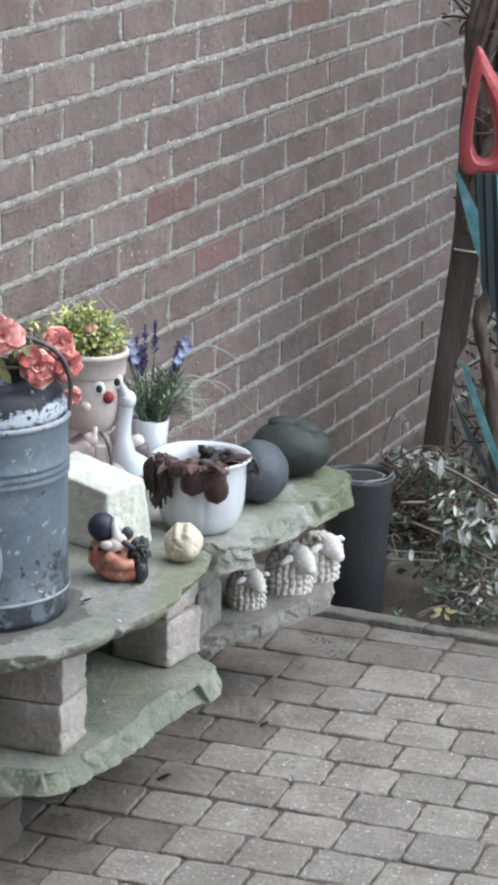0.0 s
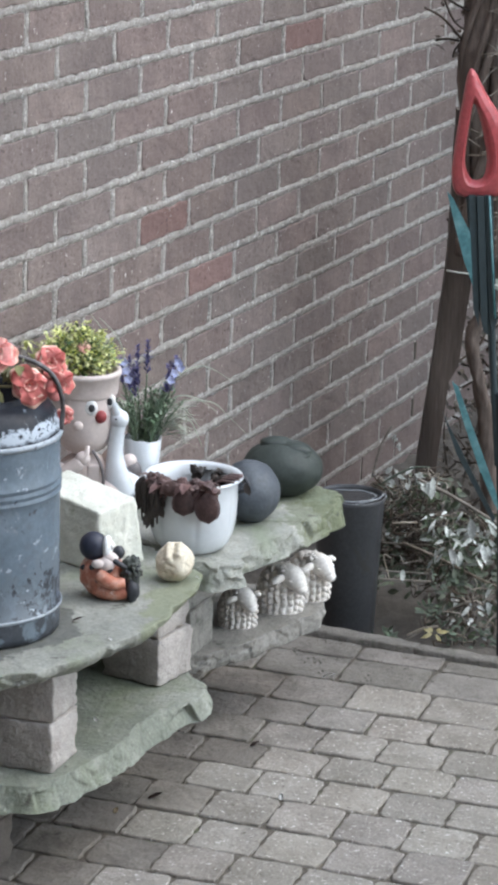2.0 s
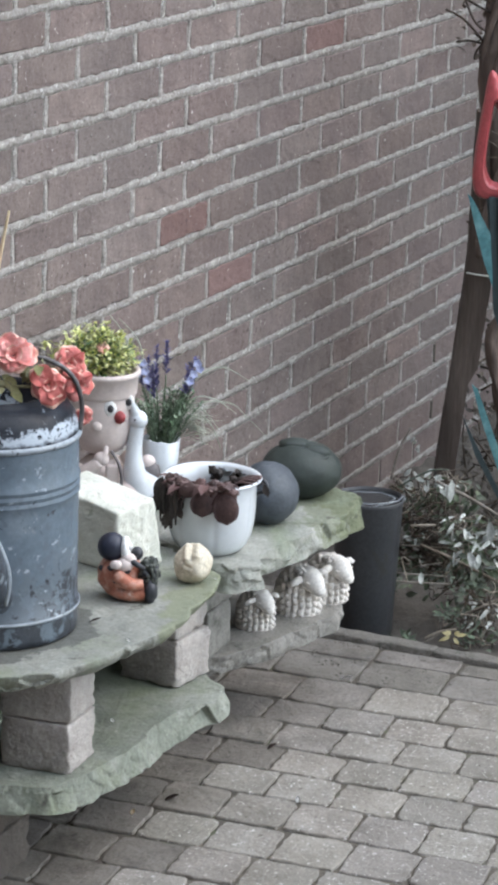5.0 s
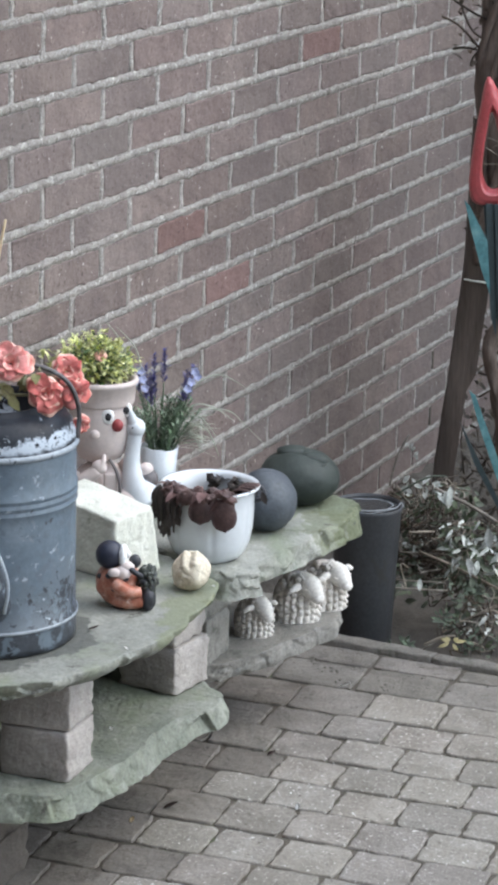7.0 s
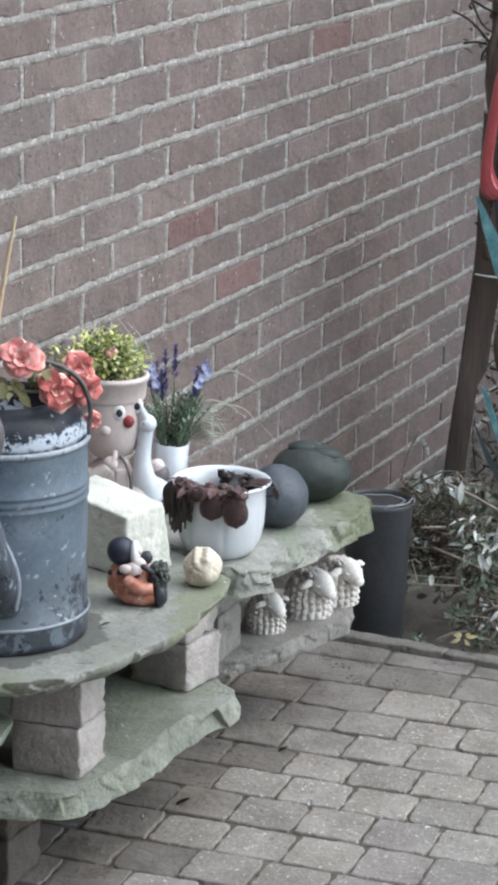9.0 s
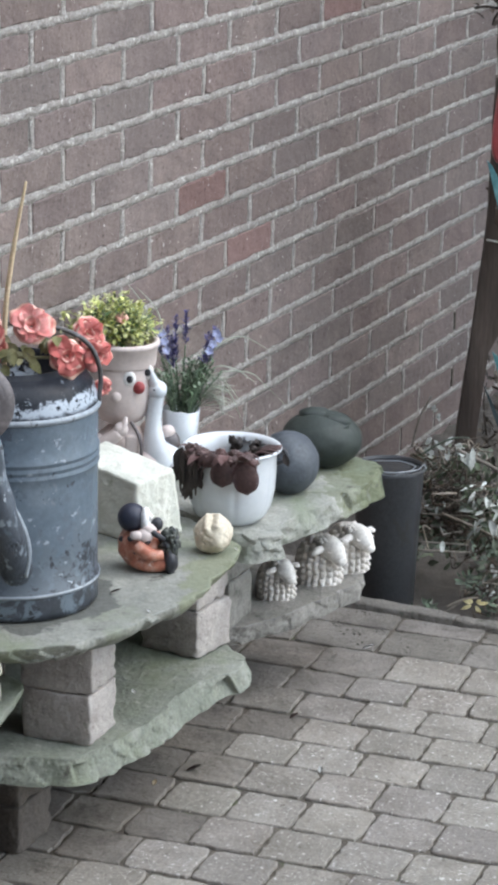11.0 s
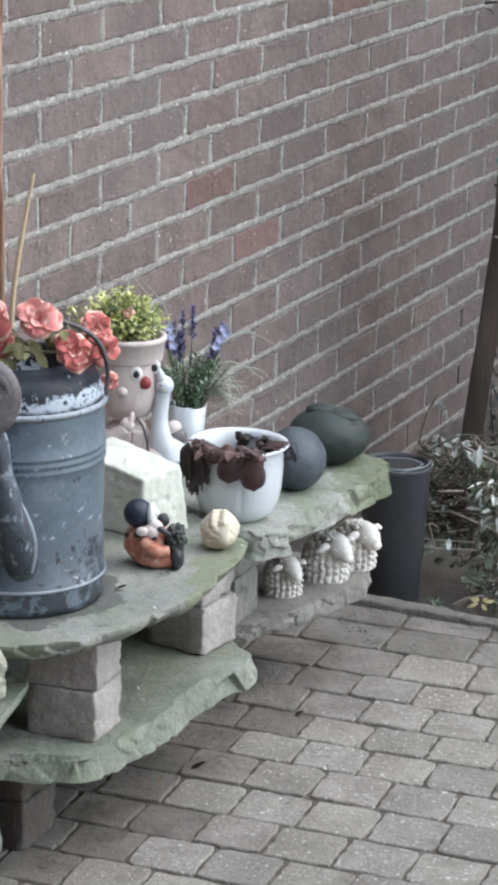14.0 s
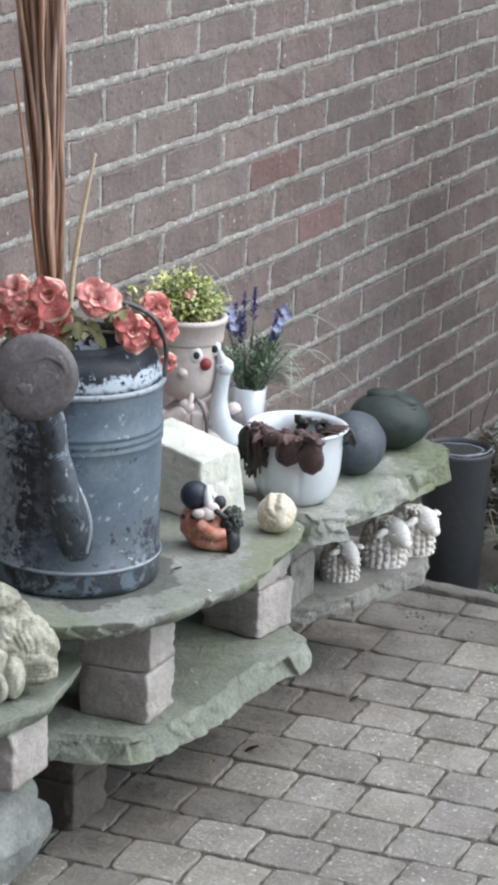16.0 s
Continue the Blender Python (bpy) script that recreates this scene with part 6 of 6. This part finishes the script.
# ---- bricks and paving stones ----
def brick_mesh(name, w, h, d, material, seed, bev=0.0026):
    """A rough-edged brick: a front face with worn corners, sides going back."""
    rnd = random.Random(seed)
    bm = bmesh.new()
    nx, nz = 12, 5
    front, back = [], []
    per = [(i / nx, 0) for i in range(nx)] + [(1, j / nz) for j in range(nz)] + [(1 - i / nx, 1) for i in range(nx)] + [(0, 1 - j / nz) for j in range(nz)]
    for (a, b2) in per:
        jx, jz = rnd.uniform(-0.002, 0.002), rnd.uniform(-0.0028, 0.0028)
        x, z = (a - 0.5) * w + jx, (b2 - 0.5) * h + jz
        back.append(bm.verts.new((x, d, z)))
        front.append((x, z))
    edge = [bm.verts.new((x, bev * 0.9, z)) for x, z in front]
    face = [bm.verts.new((x * (1 - 2 * bev / w), rnd.uniform(-0.0006, 0.0008), z * (1 - 2 * bev / h))) for x, z in front]
    bridge(bm, edge, back)
    bridge(bm, face, edge)
    bm.faces.new(face)
    bmesh.ops.recalc_face_normals(bm, faces=bm.faces)
    return link_mesh(name, bm, material, False)


BW, BH = LEN - 0.0135, COURSE - 0.0150
random.seed(5)
kinds = {k: [brick_mesh("brick", BW, BH, 0.06, M[k], 10 * j + s) for s in range(7)] for j, k in enumerate(("brick", "brick_red", "brick_grey"))}
RED = {(2, 5), (6, 2), (8, 3), (-1, 4)}
GREY = {(13, 8), (12, 8), (9, 7), (7, 8), (4, 6), (5, 3), (6, 4), (1, 6), (11, 5), (8, 7), (15, 6), (14, 5), (3, 5)}
spare = bmesh.new()
count = 0
for r in range(-12, 20):
    for n in range(-19, 13):
        x = (joint_x(r, n) + joint_x(r, n + 1)) / 2
        z = Z0 - COURSE * r + 0.0012 * noise.noise(Vector((n * 1.7, r * 5.3, 4)))
        kind = "brick_red" if (r, n) in RED else "brick_grey" if (r, n) in GREY or random.random() < 0.09 else "brick"
        seen = -2 <= r <= 15 and -2 <= n
        if seen and count < 300:
            ob = new("brick", random.choice(kinds[kind]))
            ob.parent = wall
            ob.matrix_basis = pose(x, random.uniform(-0.0012, 0.0012), z, 0, random.uniform(-0.35, 0.35), random.uniform(-0.25, 0.25))
            count += 1
        else:
            box(spare, (x, 0.03, z), (BW, 0.06, BH), 0.0)
        random.random()
# dark boxes on the wall face paint the shade inside open joints
for hx, hz in ((1.98, Z0 - COURSE * 14), (1.98, Z0 - COURSE * 16)):
    hole = bmesh.new()
    box(hole, (hx, 0.001, hz), (0.009, 0.008, BH * 0.8), 0.002)
    part("weep_hole_shade", hole, M["joint"], wall, "dark box for the shade in an open joint")
part("brick_rest", spare, M["brick"], wall, kind="stuff", smooth=False)


def paver_mesh(lx, ly, seed, material="paver"):
    rnd = random.Random(seed)
    bm = bmesh.new()
    k = 7
    per = [(i / k, 0) for i in range(k)] + [(1, i / k) for i in range(k)] + [(1 - i / k, 1) for i in range(k)] + [(0, 1 - i / k) for i in range(k)]
    pts = []
    for a, b2 in per:
        corner = (a in (0, 1)) and (b2 in (0, 1))
        s = rnd.uniform(0.94, 0.98) if corner else 1.0
        pts.append(((a - 0.5) * lx * s + rnd.uniform(-0.0030, 0.0018), (b2 - 0.5) * ly * s + rnd.uniform(-0.0030, 0.0018)))
    rings = []
    for sc, z in ((1.0, -0.05), (1.0, -0.0034), (0.985, -0.0012), (0.955, 0.0)):
        rings.append([bm.verts.new((x * sc, y * sc, z + rnd.uniform(-0.0005, 0.0005))) for x, y in pts])
    for a, b2 in zip(rings, rings[1:]):
        bridge(bm, a, b2)
    bm.faces.new(rings[-1])
    bmesh.ops.recalc_face_normals(bm, faces=bm.faces)
    me = link_mesh("paver", bm, M[material], False)
    return me


pavement = thing("pavement", label="grey concrete paving stones with sandy joints, worn", category="paving", kind="structure")
TURN = 4.6
cu, su = math.cos(radians(TURN)), math.sin(radians(TURN))
# rows across the yard: (near edge, far edge, stone length, a joint's place)
ROWS = [(.470, .592, .165, -.469), (.348, .470, .160, -.469), (.222, .348, .140, -.522), (.117, .222, .112, -.593), (.007, .117, .112, -.42), (-.099, .007, .112, -.572),
        (-.206, -.099, .112, -.487), (-.319, -.206, .112, -.443), (-.433, -.319, .112, -.462)]
q = -.433
k = 0
while q > -4.1:
    ROWS.append((q - .111, q, .112, -.44 + .056 * (k % 2) + random.uniform(-.01, .01)))
    q -= .111
    k += 1
pav = {}
near = 0
rest = bmesh.new()
for a, b2, ln, v0 in ROWS:
    wdt = b2 - a
    key = (round(wdt, 3), ln)
    if key not in pav:
        pav[key] = {d: [paver_mesh(wdt - 0.005, ln - 0.005, hash_seed, d) for hash_seed in range(9)] for d in ("paver", "paver_soiled_shaded")}
    v = v0 + ln * 6
    while v > -4.0:
        v -= ln
        uc, vc = (a + b2) / 2, v + ln / 2
        x, y = uc * cu - vc * su, uc * su + vc * cu
        if y > -0.03 or y < -3.95 or x < -4.15:
            continue
        far = min(b2, (0.585 + vc * su) / cu)   # cut along the kerb
        if far - a < 0.025:
            continue
        if far < b2 - 0.004:
            uc = (a + far) / 2
            x, y = uc * cu - vc * su, uc * su + vc * cu
            ob = new("paver", paver_mesh(far - a - 0.006, ln - 0.0065, near, "paver_soiled_shaded"))
            ob.parent = pavement
            ob.matrix_basis = pose(x, y, random.uniform(-0.0025, 0.001), 0, 0, TURN)
            near += 1
            continue
        if x > -1.05 and y > -1.25 and near < 300:
            ob = new("paver", random.choice(pav[key]["paver_soiled_shaded" if b2 > .46 or (y > -.43 and x > -.8) else "paver"]))   # soil by the bed; beside the benches, shade painted into the colour too
            ob.parent = pavement
            ob.matrix_basis = pose(x, y, random.uniform(-0.0025, 0.0015), random.uniform(-0.6, 0.6), random.uniform(-0.6, 0.6), TURN + random.uniform(-0.8, 0.8))
            near += 1
        else:
            box(rest, (x, y, -0.025), (wdt - 0.008, ln - 0.008, 0.05), 0.0, rz=TURN)
part("paver_rest", rest, M["paver"], pavement, kind="stuff", smooth=False)
